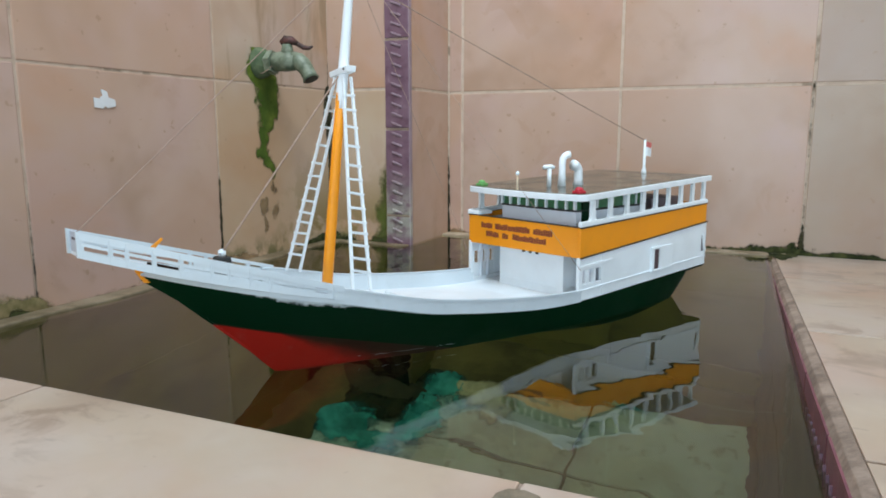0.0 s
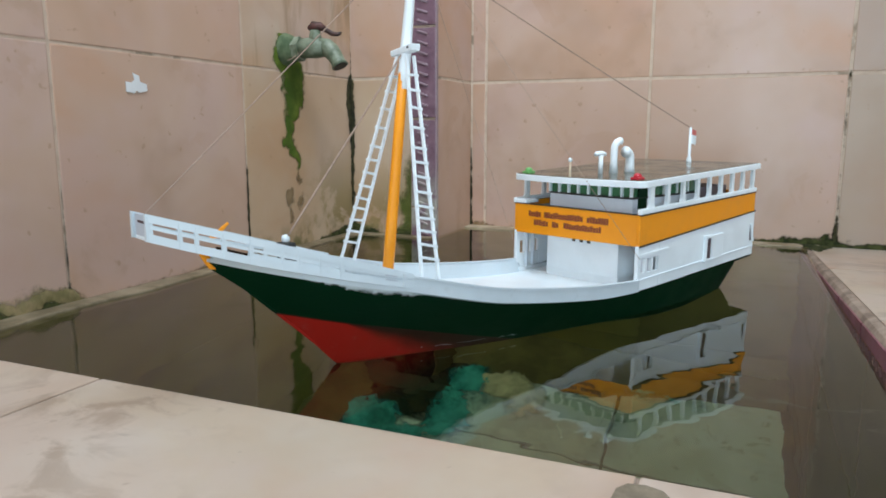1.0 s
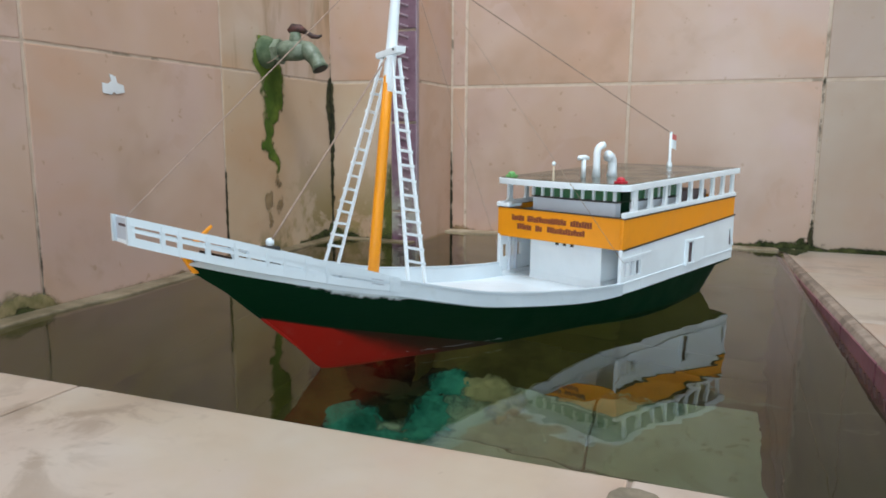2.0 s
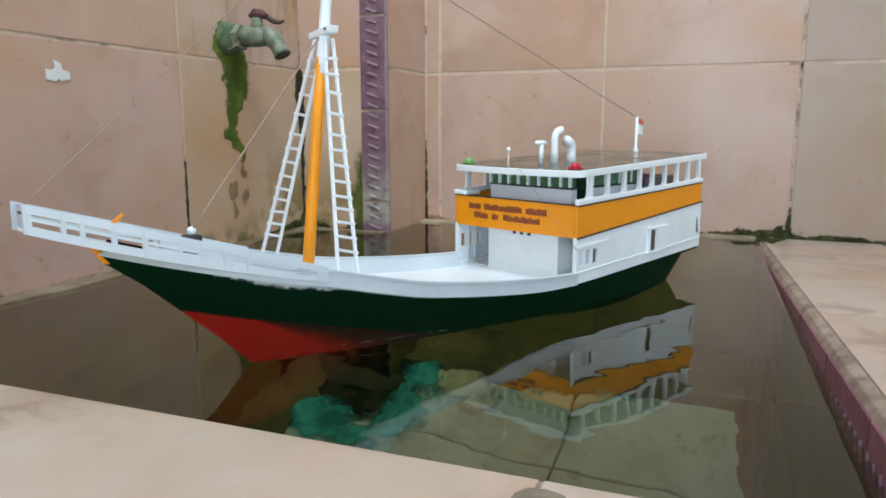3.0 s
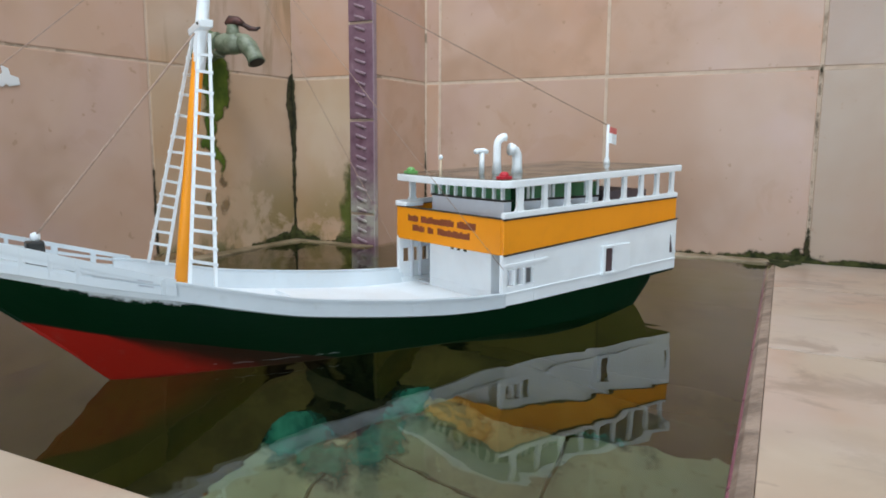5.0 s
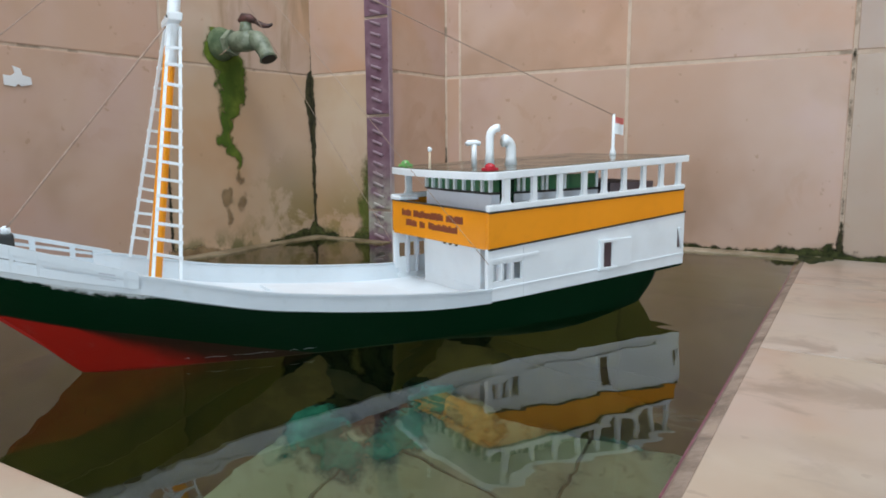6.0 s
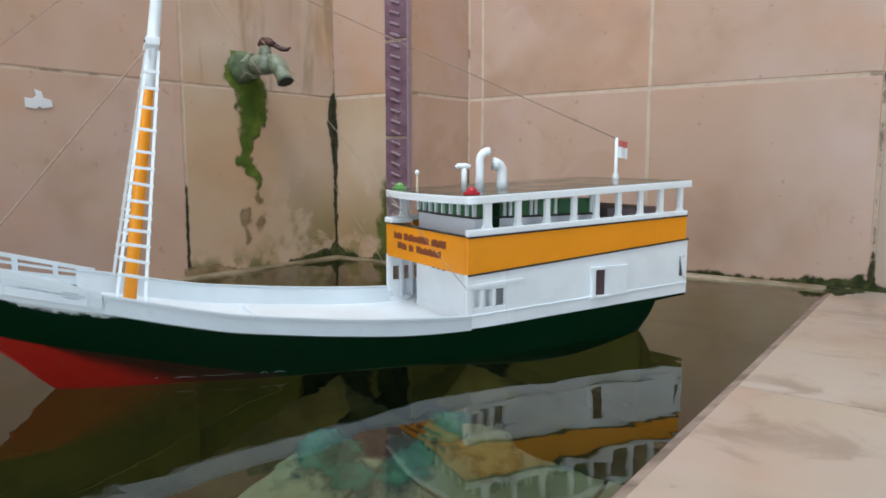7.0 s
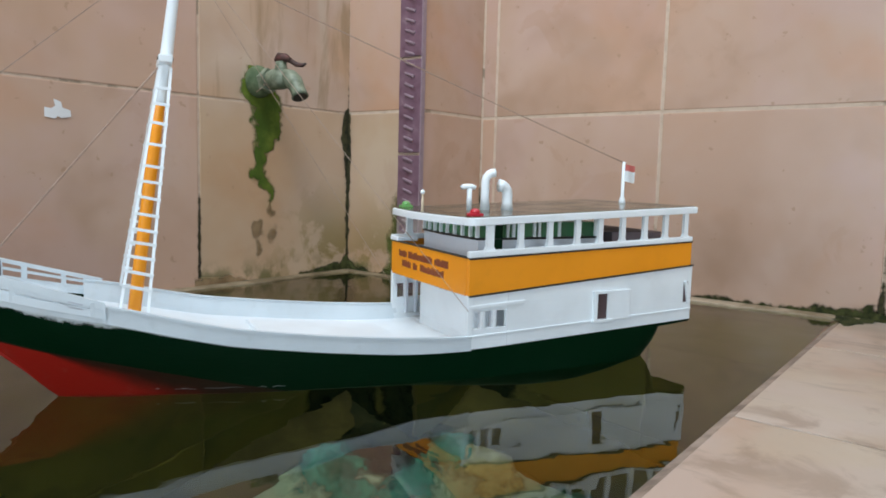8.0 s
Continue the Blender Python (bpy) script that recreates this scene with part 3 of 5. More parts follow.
def hull_surface(lo, hi, steps):
    """Both sides of the hull between two heights given as functions of x."""
    bm = bmesh.new()
    xs = np.concatenate([np.linspace(-0.212, -0.190, 9), np.linspace(-0.185, 0.25, 46), np.linspace(0.256, 0.403, 34)])
    for sign in (1, -1):
        rows = []
        for x in xs:
            k, s = keel_z(x), sheer_z(x)
            a, b = min(max(lo(x), k), s), min(max(hi(x), k), s)
            rows.append([(x, sign * hull_y(x, a + (b - a) * (j / steps) ** 1.6), a + (b - a) * (j / steps) ** 1.6) for j in range(steps + 1)])
        loft(rows, bm)
    # transom
    x = -0.212
    k, s = keel_z(x), sheer_z(x)
    a, b = min(max(lo(x), k), s), min(max(hi(x), k), s)
    if b - a > 1e-4:
        zs = [a + (b - a) * (j / steps) ** 1.6 for j in range(steps + 1)]
        loft([[(x, hull_y(x, z), z) for z in zs], [(x, 0, z) for z in zs], [(x, -hull_y(x, z), z) for z in zs]], bm)
    bmesh.ops.remove_doubles(bm, verts=bm.verts, dist=2e-5)
    return bm


hull = part("hull", hull_surface(red_z, lambda x: 1.0, 14), M_GREEN, boat, "dark green topsides of the hull", True)
part("hull_bottom", hull_surface(lambda x: -1.0, red_z, 14), M_RED, boat, "red bottom paint of the hull", True)
bm = hexa([(-0.211, -0.0795, 0.0370), (-0.211, 0.0795, 0.0370), (-0.250, 0.080, 0.0398), (-0.250, -0.080, 0.0398),
           (-0.211, -0.0805, 0.0410), (-0.211, 0.0805, 0.0410), (-0.252, 0.081, 0.0436), (-0.252, -0.081, 0.0436)], 0.0008)
part("stern_counter", bm, M_GREEN, boat)
part("keel_strip", bar((0.3510, 0, 0.0562), (0.3975, 0, 0.0989), 0.0022, 0.0022, bevel=0.001), M_GREEN, boat)
part("keel_strip", bar((0.3010, 0, 0.0102), (0.3510, 0, 0.0562), 0.0022, 0.0022, bevel=0.001), M_RED, boat)


def deck_z(x):
    return sheer_z(x) - 0.004


def deck_y(x):
    """Half the deck's width, just inside the planking."""
    return max(hull_y(x, deck_z(x)) - 0.0012, 0.0005)


xs = np.linspace(-0.02, 0.385, 40)
bm = loft([[(x, y, deck_z(x)) for y in (-deck_y(x), -deck_y(x) / 2, 0, deck_y(x) / 2, deck_y(x))] for x in xs])
part("deck", bm, M_WHITE, boat)


def bulwark(sign):
    """The white strake above the green topsides, with a thin cap."""
    rows = []
    for x in np.linspace(-0.004, 0.282, 46):
        y, a, b = sheer_y(x), sheer_z(x) - 0.001, cap_z(x)
        o = 0.0005
        rows.append([(x, sign * (y + o), a), (x, sign * (y + o), b - 0.0018), (x, sign * (y + o + 0.001), b - 0.0016), (x, sign * (y + o + 0.001), b),
                     (x, sign * (max(y - 0.0028, 0)), b), (x, sign * max(y - 0.0018, 0), b - 0.002), (x, sign * max(y - 0.0070, 0), a - 0.004)])
    return loft(rows, closed=True, caps=True)


for sign in (1, -1):
    part("bulwark", bulwark(sign), M_WORN_SHADED, boat)

part("hatch_cover", prism([(0.035, -0.045), (0.155, -0.042), (0.155, 0.040), (0.035, 0.048)], lambda x: deck_z(x) - 0.001, lambda x: deck_z(x) + 0.0035, 0.0008), M_WHITE, boat)


# bowsprit: two railed sides that run together
def sprit_side(x, sign):
    t = (x - 0.262) / (0.447 - 0.262)
    return sign * (0.0610 + (0.0125 - 0.0610) * t)


sprit_lo = smooth_interp([0.250, 0.262, 0.30, 0.35, 0.38, 0.4027, 0.425, 0.447], [0.0695, 0.0725, 0.0806, 0.0930, 0.1012, 0.1081, 0.1153, 0.1228])


def sprit_hi(x):
    t = (x - 0.262) / (0.447 - 0.262)
    return 0.0825 + (0.1395 - 0.0825) * t


def sprit_rail(sign, f, thick, wide, x0=0.268, x1=0.447):
    rows = []
    for x in np.linspace(x0, x1, 26):
        y, z = sprit_side(x, sign), f(x)
        rows.append([(x, y - wide / 2, z - thick / 2), (x, y + wide / 2, z - thick / 2), (x, y + wide / 2, z + thick / 2), (x, y - wide / 2, z + thick / 2)])
    return loft(rows, closed=True, caps=True)


def bow_strake(sign):
    """The white plank that fills between the green topsides and the bowsprit's lower rail."""
    rows = []
    for x in np.linspace(0.274, 0.404, 28):
        y0, z0 = sheer_y(x) + 0.0006, sheer_z(x) - 0.0012
        y1, z1 = abs(sprit_side(x, 1)), sprit_lo(x) + 0.0010
        rows.append([(x, sign * y0, z0), (x, sign * (y0 * 0.6 + y1 * 0.4), z0 * 0.4 + z1 * 0.6), (x, sign * (y1 + 0.0009), z1), (x, sign * (y1 - 0.0010), z1), (x, sign * max(y0 - 0.002, 0), z0 + 0.001)])
    return loft(rows, closed=True, caps=True)


for sign in (1, -1):
    part("bow_strake", bow_strake(sign), M_WORN_SHADED, boat)
bowsprit = part("bowsprit", prism([(0.37, 0.030), (0.37, -0.030), (0.445, -0.011), (0.445, 0.011)], lambda x: sprit_lo(x) - 0.0005, lambda x: sprit_lo(x) + 0.002), M_WHITE, boat, "white railed bowsprit platform")
for sign in (1, -1):
    slim = 1.0 if sign > 0 else 0.62
    part("rail", sprit_rail(sign, lambda x: sprit_lo(x) + 0.0022 * slim, 0.0056 * slim, 0.0026), M_WORN_SHADED, bowsprit)
    part("rail", sprit_rail(sign, lambda x: (sprit_lo(x) + sprit_hi(x)) / 2 + 0.0008, 0.0022, 0.0020), M_WORN_SHADED, bowsprit)
    part("rail", sprit_rail(sign, lambda x: sprit_hi(x) - 0.0022 * slim, 0.0050 * slim, 0.0026), M_WORN_SHADED, bowsprit)
    # planking that closes the rail towards the mast, with a row of thin slots left under the middle rail
    if sign > 0:
        part("rail_board", sprit_rail(sign, lambda x: sprit_lo(x) + 0.30 * (sprit_hi(x) - sprit_lo(x)), 0.0046, 0.0016, 0.269, 0.3835), M_WORN_SHADED, bowsprit)
        part("rail_board", sprit_rail(sign, lambda x: sprit_lo(x) + 0.44 * (sprit_hi(x) - sprit_lo(x)), 0.0040, 0.0016, 0.269, 0.323), M_WORN_SHADED, bowsprit)
        part("rail_board", sprit_rail(sign, lambda x: sprit_lo(x) + 0.74 * (sprit_hi(x) - sprit_lo(x)), 0.0052, 0.0016, 0.269, 0.376), M_WORN_SHADED, bowsprit)
    else:
        part("rail_board", sprit_rail(sign, lambda x: sprit_lo(x) - 0.0040, 0.0090, 0.0014, 0.262, 0.335), M_WORN_SHADED, bowsprit)
    for x, w in ((0.2740, 0.006), (0.2960, 0.0036), (0.3225, 0.004), (0.3375, 0.0026), (0.3525, 0.0024), (0.3640, 0.0022), (0.3840, 0.0032), (0.4010, 0.0030), (0.4175, 0.0026), (0.4272, 0.0028), (0.4448, 0.0045)):
        if (sign < 0 and 0.36 < x < 0.44) or (sign > 0 and x == 0.2960):
            continue
        y = sprit_side(x, sign)
        part("rail_post", box(x - w / 2, x + w / 2, y - 0.0012, y + 0.0012, sprit_lo(x), sprit_hi(x) - 0.0008), M_WORN_SHADED, bowsprit)
# grey strips laid on the rail stand for the shade in two gaps
for dz in (0.0040, 0.0074):
    z = sprit_lo(0.286) + dz
    part("rail_slot", hexa([(0.2815, sprit_side(0.2815, 1) + 0.0006, z - 0.0017), (0.2905, sprit_side(0.2905, 1) + 0.0006, z + 0.0004), (0.2905, sprit_side(0.2905, 1) + 0.0013, z + 0.0004), (0.2815, sprit_side(0.2815, 1) + 0.0013, z - 0.0017),
                            (0.2815, sprit_side(0.2815, 1) + 0.0006, z - 0.0008), (0.2905, sprit_side(0.2905, 1) + 0.0006, z + 0.0013), (0.2905, sprit_side(0.2905, 1) + 0.0013, z + 0.0013), (0.2815, sprit_side(0.2815, 1) + 0.0013, z - 0.0008)]), M_GREY, bowsprit, "grey strip standing for the shade in a narrow slot")
part("inner_rail", bar((0.384, 0.0225, sprit_lo(0.384) + 0.0050), (0.404, 0.0185, sprit_lo(0.404) + 0.0052), 0.0022, 0.0026), M_RED, bowsprit, "short red inner rail")
part("end_board", box(0.4425, 0.4448, -0.0125, 0.0125, 0.1222, 0.1382, 0.0006), M_GREY, bowsprit)
part("end_board_slot", box(0.4446, 0.4452, -0.006, 0.010, 0.1326, 0.1342), M_DARK, bowsprit)
stem = part("stem_ornament", hexa([(0.3970, -0.0022, 0.0960), (0.3970, 0.0022, 0.0960), (0.4015, 0.0022, 0.0965), (0.4015, -0.0022, 0.0965),
                                  (0.4020, -0.0022, 0.1078), (0.4020, 0.0022, 0.1078), (0.4085, 0.0022, 0.1084), (0.4085, -0.0022, 0.1084)], 0.0010), M_ORANGE, boat, "small orange stem head ornament")
part("finial", hexa([(0.3960, -0.0014, 0.1175), (0.3960, 0.0014, 0.1175), (0.4000, 0.0014, 0.1185), (0.4000, -0.0014, 0.1185),
                     (0.3855, -0.0008, 0.1272), (0.3855, 0.0008, 0.1272), (0.3868, 0.0008, 0.1285), (0.3868, -0.0008, 0.1285)], 0.0004), M_ORANGE, stem)
winch = part("winch", box(0.334, 0.345, -0.010, 0.002, 0.088, 0.1085, 0.0015), M_BLACK, boat, "small dark winch with a white knob")
part("winch_knob", tube([(0.3385, -0.006, 0.108), (0.3385, -0.006, 0.1100), (0.3385, -0.006, 0.1128), (0.3385, -0.006, 0.1140)], [0.0024, 0.0032, 0.0030, 0.0012], 12), M_WHITE, winch, smooth=True)


# mast and rigging
def mast_x(z):
    return 0.2468 - 0.130 * (z - 0.07)


def mast_y(z):
    return -0.001 - 0.024 * (z - 0.07)


mast = part("mast", tube([(mast_x(z), mast_y(z), z) for z in (0.05, 0.10, 0.18, 0.238)], [0.0048, 0.0048, 0.0045, 0.0042], 16), M_ORANGE, boat, "orange lower mast", True)
part("topmast", tube([(mast_x(z) - 0.0008, mast_y(z), z) for z in (0.225, 0.237, 0.26, 0.32, 0.365)], [0.0048, 0.0050, 0.0047, 0.0038, 0.0028], 16), M_WHITE, mast, "white upper mast", True)
cx, cy = mast_x(0.257), mast_y(0.257)
collar = part("crosstree", hexa([(cx - 0.0042, cy - 0.0138, 0.2520), (cx + 0.0046, cy - 0.0138, 0.2520), (cx + 0.0050, cy + 0.0138, 0.2555), (cx - 0.0046, cy + 0.0138, 0.2555),
                                 (cx - 0.0046, cy - 0.0142, 0.2570), (cx + 0.0050, cy - 0.0142, 0.2570), (cx + 0.0054, cy + 0.0142, 0.2612), (cx - 0.0050, cy + 0.0142, 0.2612)], 0.0010), M_WHITE, mast)
part("pin", tube([(cx - 0.0056, cy + 0.010, 0.2582), (cx + 0.0060, cy + 0.010, 0.2582)], 0.0010, 8), M_BLACK, collar)


def shroud_ladder(sign):
    """A rope ladder of two rails and its rungs from the bulwark up to the mast."""
    foot = [Vector((x, (0.0615 if sign > 0 else -0.0610), cap_z(x) - 0.010)) for x in ((0.2425, 0.2605) if sign > 0 else (0.2420, 0.2560))]
    head = [Vector((mast_x(0.252) + dx, mast_y(0.252) + sign * 0.0062, 0.2520)) for dx in (-0.0048, 0.0030)]
    first = part("shroud", bar(foot[0].lerp(head[0], 0.045), head[0], 0.0024, 0.0020, (1, 0, 0)), M_WHITE, boat, "white rigging ladder beside the mast")
    part("ladder_rail", bar(foot[1].lerp(head[1], 0.045), head[1], 0.0024, 0.0020, (1, 0, 0)), M_WHITE, first)
    for t in (0.13, 0.185, 0.243, 0.297, 0.345, 0.405, 0.468, 0.532, 0.593, 0.68, 0.766, 0.846, 0.914):
        a, b = foot[0].lerp(head[0], t), foot[1].lerp(head[1], t + random.uniform(-0.004, 0.004))
        d = (b - a).normalized() * 0.0014
        out = Vector((0, sign * 0.0012, 0))
        part("rung", bar(a - d + out, b + d + out, 0.0018, 0.0021), M_WHITE, first)


for sign in (1, -1):
    shroud_ladder(sign)


def cord(p, q, r, sag, material, name):
    p, q = Vector(p), Vector(q)
    pts = [p.lerp(q, t) - Vector((0, 0, sag * 4 * t * (1 - t))) for t in np.linspace(0, 1, 14)]
    return part(name, tube(pts, r, 6), material, boat, smooth=True)


cord((mast_x(0.252) + 0.004, mast_y(0.252), 0.2525), (0.3385, -0.004, 0.1120), 0.00075, 0.0, M_STRING, "forestay")
cord((mast_x(0.345) + 0.003, mast_y(0.345), 0.3450), (0.4430, 0.0, 0.1378), 0.00042, 0.001, M_STRING, "upper_forestay")
cord((mast_x(0.340) - 0.003, mast_y(0.34), 0.3380), (-0.2240, 0.006, 0.1945), 0.00055, 0.001, M_STRING, "backstay")
cord((mast_x(0.345), 0.003, 0.3450), (0.0010, 0.0845, 0.0665), 0.00025, 0.0, M_WIRE, "side_stay")
cord((mast_x(0.345), -0.003, 0.3450), (0.0010, -0.0845, 0.0665), 0.00025, 0.0, M_WIRE, "side_stay")


# superstructure
def band(x, at_front, at_stern):
    """A height that rises from the cabin's front to its stern."""
    return at_front + (at_stern - at_front) * (-x / 0.25)


def wall_slab(sign, z0, z1, y, thick, material, name, x0=0.0, x1=-0.250, bevel=0.0006, label=""):
    """A side strip of the cabin between two heights given at its front and its stern."""
    a, b = sign * y, sign * (y - thick)
    lo0, lo1, hi0, hi1 = band(x0, *z0), band(x1, *z0), band(x0, *z1), band(x1, *z1)
    return part(name, hexa([(x0, a, lo0), (x0, b, lo0), (x1, b, lo1), (x1, a, lo1), (x0, a, hi0), (x0, b, hi0), (x1, b, hi1), (x1, a, hi1)], bevel), material, boat, label)


LOW, OR0, OR1, RAILZ = (0.0325, 0.0425), (0.0785, 0.0965), (0.1095, 0.1195), (0.1155, 0.1245)
for sign in (1, -1):
    # lower wall with three openings near its front
    wall_slab(sign, LOW, (0.0505, 0.0515), 0.082, 0.003, M_WHITE, "cabin_wall", x1=-0.0385)
    wall_slab(sign, (0.0648, 0.066), OR0, 0.082, 0.003, M_WHITE, "cabin_wall", x1=-0.0385)
    for x0, x1 in ((0.0, -0.0055), (-0.0135, -0.0165), (-0.0245, -0.0275), (-0.0370, -0.0385)):
        wall_slab(sign, (0.0505, 0.0515), (0.0648, 0.066), 0.0825, 0.0035, M_WHITE, "window_bar", x0=x0, x1=x1, bevel=0.0003)
    wall_slab(sign, LOW, OR0, 0.082, 0.003, M_WHITE, "cabin_wall", x0=-0.0385)
    # rubbing strakes
    wall_slab(sign, (0.0435, 0.0525), (0.0448, 0.0538), 0.0829, 0.0010, M_WHITE, "strake", bevel=0.0003)
    wall_slab(sign, (0.0668, 0.0795), (0.0700, 0.0815), 0.0832, 0.0015, M_WHITE, "strake", x1=-0.055, bevel=0.0004)
    # orange band with dark lines
    wall_slab(sign, OR0, OR1, 0.0828, 0.0036, M_ORANGE, "orange_band", x1=-0.2465, label="orange painted band")
    wall_slab(sign, (0.0772, 0.0952), (0.0787, 0.0967), 0.0836, 0.003, M_BLACK, "dark_line", bevel=0.0003)
    wall_slab(sign, (0.1084, 0.1183), (0.1102, 0.1200), 0.0836, 0.003, M_BLACK, "dark_line", x1=-0.2466, bevel=0.0003)
    wall_slab(sign, (0.1100, 0.1197), RAILZ, 0.0846, 0.0052, M_WHITE, "rail_cap", x0=0.001, x1=-0.2455, bevel=0.0012)
    for k, x in enumerate((-0.0190, -0.0491, -0.0789, -0.1082, -0.1335, -0.1594, -0.1860, -0.2115, -0.2370)):
        w = 0.0058 if k else 0.0078
        z0, z1 = band(x, *RAILZ) - 0.001, band(x, 0.1375, 0.1480)
        bm = hexa([(x - w * 0.7, sign * 0.0838, z0), (x + w * 0.7, sign * 0.0838, z0), (x + w * 0.7, sign * 0.0800, z0), (x - w * 0.7, sign * 0.0800, z0),
                   (x - w * 0.42, sign * 0.0836, z0 + 0.004), (x + w * 0.42, sign * 0.0836, z0 + 0.004), (x + w * 0.42, sign * 0.0802, z0 + 0.004), (x - w * 0.42, sign * 0.0802, z0 + 0.004)])
        box(x - w * 0.42, x + w * 0.42, min(sign * 0.0836, sign * 0.0802), max(sign * 0.0836, sign * 0.0802), z0 + 0.004, z1, bm=bm)
        part("pillar", bm, M_WHITE, boat)
    # framed window with a sliding shutter
    y0, y1 = sorted((sign * 0.0815, sign * 0.0850))
    f = part("window_frame", box(-0.1510, -0.1285, y0, y1, 0.0472, 0.0500, 0.0005), M_WHITE, boat)
    part("window_head", box(-0.1500, -0.1285, y0, y1, 0.0735, 0.0762, 0.0005), M_WHITE, f)
    part("window_jamb", box(-0.1330, -0.1295, y0, y1, 0.0495, 0.0738, 0.0005), M_WHITE, f)
    part("shutter", box(-0.1715, -0.1452, *sorted((sign * 0.0815, sign * 0.0838)), 0.0485, 0.0762, 0.0006), M_WHITE, f)
    part("window_pane", box(-0.1455, -0.1328, *sorted((sign * 0.0812, sign * 0.0822)), 0.0498, 0.0736), M_DARK, f, "dark window opening")
    g = part("stern_slot", box(-0.2450, -0.2395, *sorted((sign * 0.0812, sign * 0.0823)), 0.0600, 0.0800), M_DARK, boat, "grey strip standing for the shade in a narrow slot near the stern")
    part("slot_board", hexa([(-0.2440, sign * 0.0818, 0.0590), (-0.2475, sign * 0.0818, 0.0590), (-0.2475, sign * 0.0845, 0.0590), (-0.2440, sign * 0.0845, 0.0590),
                             (-0.2395, sign * 0.0818, 0.0800), (-0.2425, sign * 0.0818, 0.0805), (-0.2425, sign * 0.0840, 0.0805), (-0.2395, sign * 0.0840, 0.0800)], 0.0004), M_WHITE, g)
    for x in (-0.0150, -0.0260):
        part("inner_post", box(x - 0.0014, x + 0.0014, *sorted((sign * 0.0755, sign * 0.0792)), 0.0305, 0.0790, 0.0004), M_PALEGREY, boat)
    # corner post at the open front
    part("corner_post", box(-0.0040, 0.0005, *sorted((sign * 0.0785, sign * 0.0828)), 0.0425, 0.0785, 0.0005), M_WHITE, boat)

# stern walls
part("stern_wall", box(-0.2500, -0.2470, -0.0790, 0.0790, 0.0425, 0.0965), M_WHITE, boat)
part("stern_band", box(-0.2466, -0.2440, -0.0792, 0.0792, 0.0967, 0.1195), M_ORANGE, boat)

# front: orange board, with lettering
part("front_board", hexa([(-0.0030, -0.0795, 0.0765), (0.0005, -0.0795, 0.0765), (0.0005, 0.0795, 0.0780), (-0.0030, 0.0795, 0.0780),
                          (-0.0030, -0.0795, 0.1092), (0.0005, -0.0795, 0.1092), (0.0005, 0.0795, 0.1098), (-0.0030, 0.0795, 0.1098)], 0.0005), M_ORANGE, boat, "orange front board with worn brown lettering")
part("dark_line", box(-0.0030, 0.0012, -0.0800, 0.0800, 0.1094, 0.1104), M_BLACK, boat)
for z0, z1, words in ((0.0962, 0.1026, ((-0.0610, -0.0420), (-0.0385, 0.0150), (0.0195, 0.0460))), (0.0868, 0.0930, ((-0.0530, -0.0320), (-0.0270, -0.0170), (-0.0110, 0.0380)))):
    for a, b in words:
        y = a
        while y < b - 0.001:
            w = random.uniform(0.0020, 0.0034)
            dz = random.uniform(-0.0003, 0.0003)
            bm = box(0.0004, 0.0011, y, min(y + w, b), z0 + dz, z1 + dz - random.choice((0.0, 0.0, 0.0012)))
            part("lettering_bar", bm, M_LETTER, boat)
            y += w + 0.0007
# starboard rail scoop and front deck floor
part("front_rail", box(-0.0220, 0.0012, -0.0846, -0.0660, 0.1100, 0.1142, 0.0012), M_WHITE, boat)
part("upper_deck", hexa([(-0.001, -0.079, 0.1010), (-0.001, 0.079, 0.1010), (-0.249, 0.079, 0.1080), (-0.249, -0.079, 0.1080),
                         (-0.001, -0.079, 0.1040), (-0.001, 0.079, 0.1040), (-0.249, 0.079, 0.1110), (-0.249, -0.079, 0.1110)]), M_GREY, boat)
# lower inner house, with side passages
inner = part("inner_house", box(-0.2400, -0.0170, -0.0480, 0.0475, 0.0380, 0.1010, 0.0008), M_WHITE, boat, "plain white inner cabin front")
part("inner_house_foot", box(-0.1900, -0.0172, -0.0480, 0.0475, 0.0262, 0.0380), M_WHITE, inner)
for y in (-0.012, -0.002, 0.008):
    part("vent_slot", box(-0.0168, -0.0160, y, y + 0.004, 0.0715, 0.0760), M_BLACK, inner)
part("passage_floor", box(-0.100, -0.0195, -0.0760, 0.0760, 0.0285, 0.0304), M_WHITE, boat)
for y0, y1 in ((-0.0783, -0.0755), (0.0755, 0.0783)):
    part("passage_skirt", box(-0.100, -0.001, y0, y1, 0.0292, 0.0345), M_WHITE, boat)
for x in (-0.060, -0.100):
    part("passage_bulkhead", box(x - 0.002, x, -0.0785, -0.0482, 0.029, 0.1005), M_GREY, boat)
part("passage_bulkhead", box(-0.072, -0.070, 0.0478, 0.0785, 0.029, 0.1005), M_GREY, boat)

# wheelhouse behind the front board
wheelhouse = part("wheelhouse", prism([(-0.0200, -0.0480), (-0.0170, 0.0), (-0.0200, 0.0600), (-0.1480, 0.0600), (-0.1480, -0.0480)], 0.104, 0.1225, 0.0005), M_PALEGREY, boat, "pale grey wheelhouse with green windows")
part("wheelhouse_sill", prism([(-0.0190, -0.0490), (-0.0158, 0.0), (-0.0190, 0.0612), (-0.1490, 0.0612), (-0.1490, -0.0490)], 0.1222, 0.1242, 0.0003), M_BLACK, wheelhouse)
part("wheelhouse_glass", prism([(-0.0215, -0.0470), (-0.0188, 0.0), (-0.0215, 0.0590), (-0.1470, 0.0590), (-0.1470, -0.0470)], 0.1240, 0.1375), M_PANE, wheelhouse, "dark green window panes")
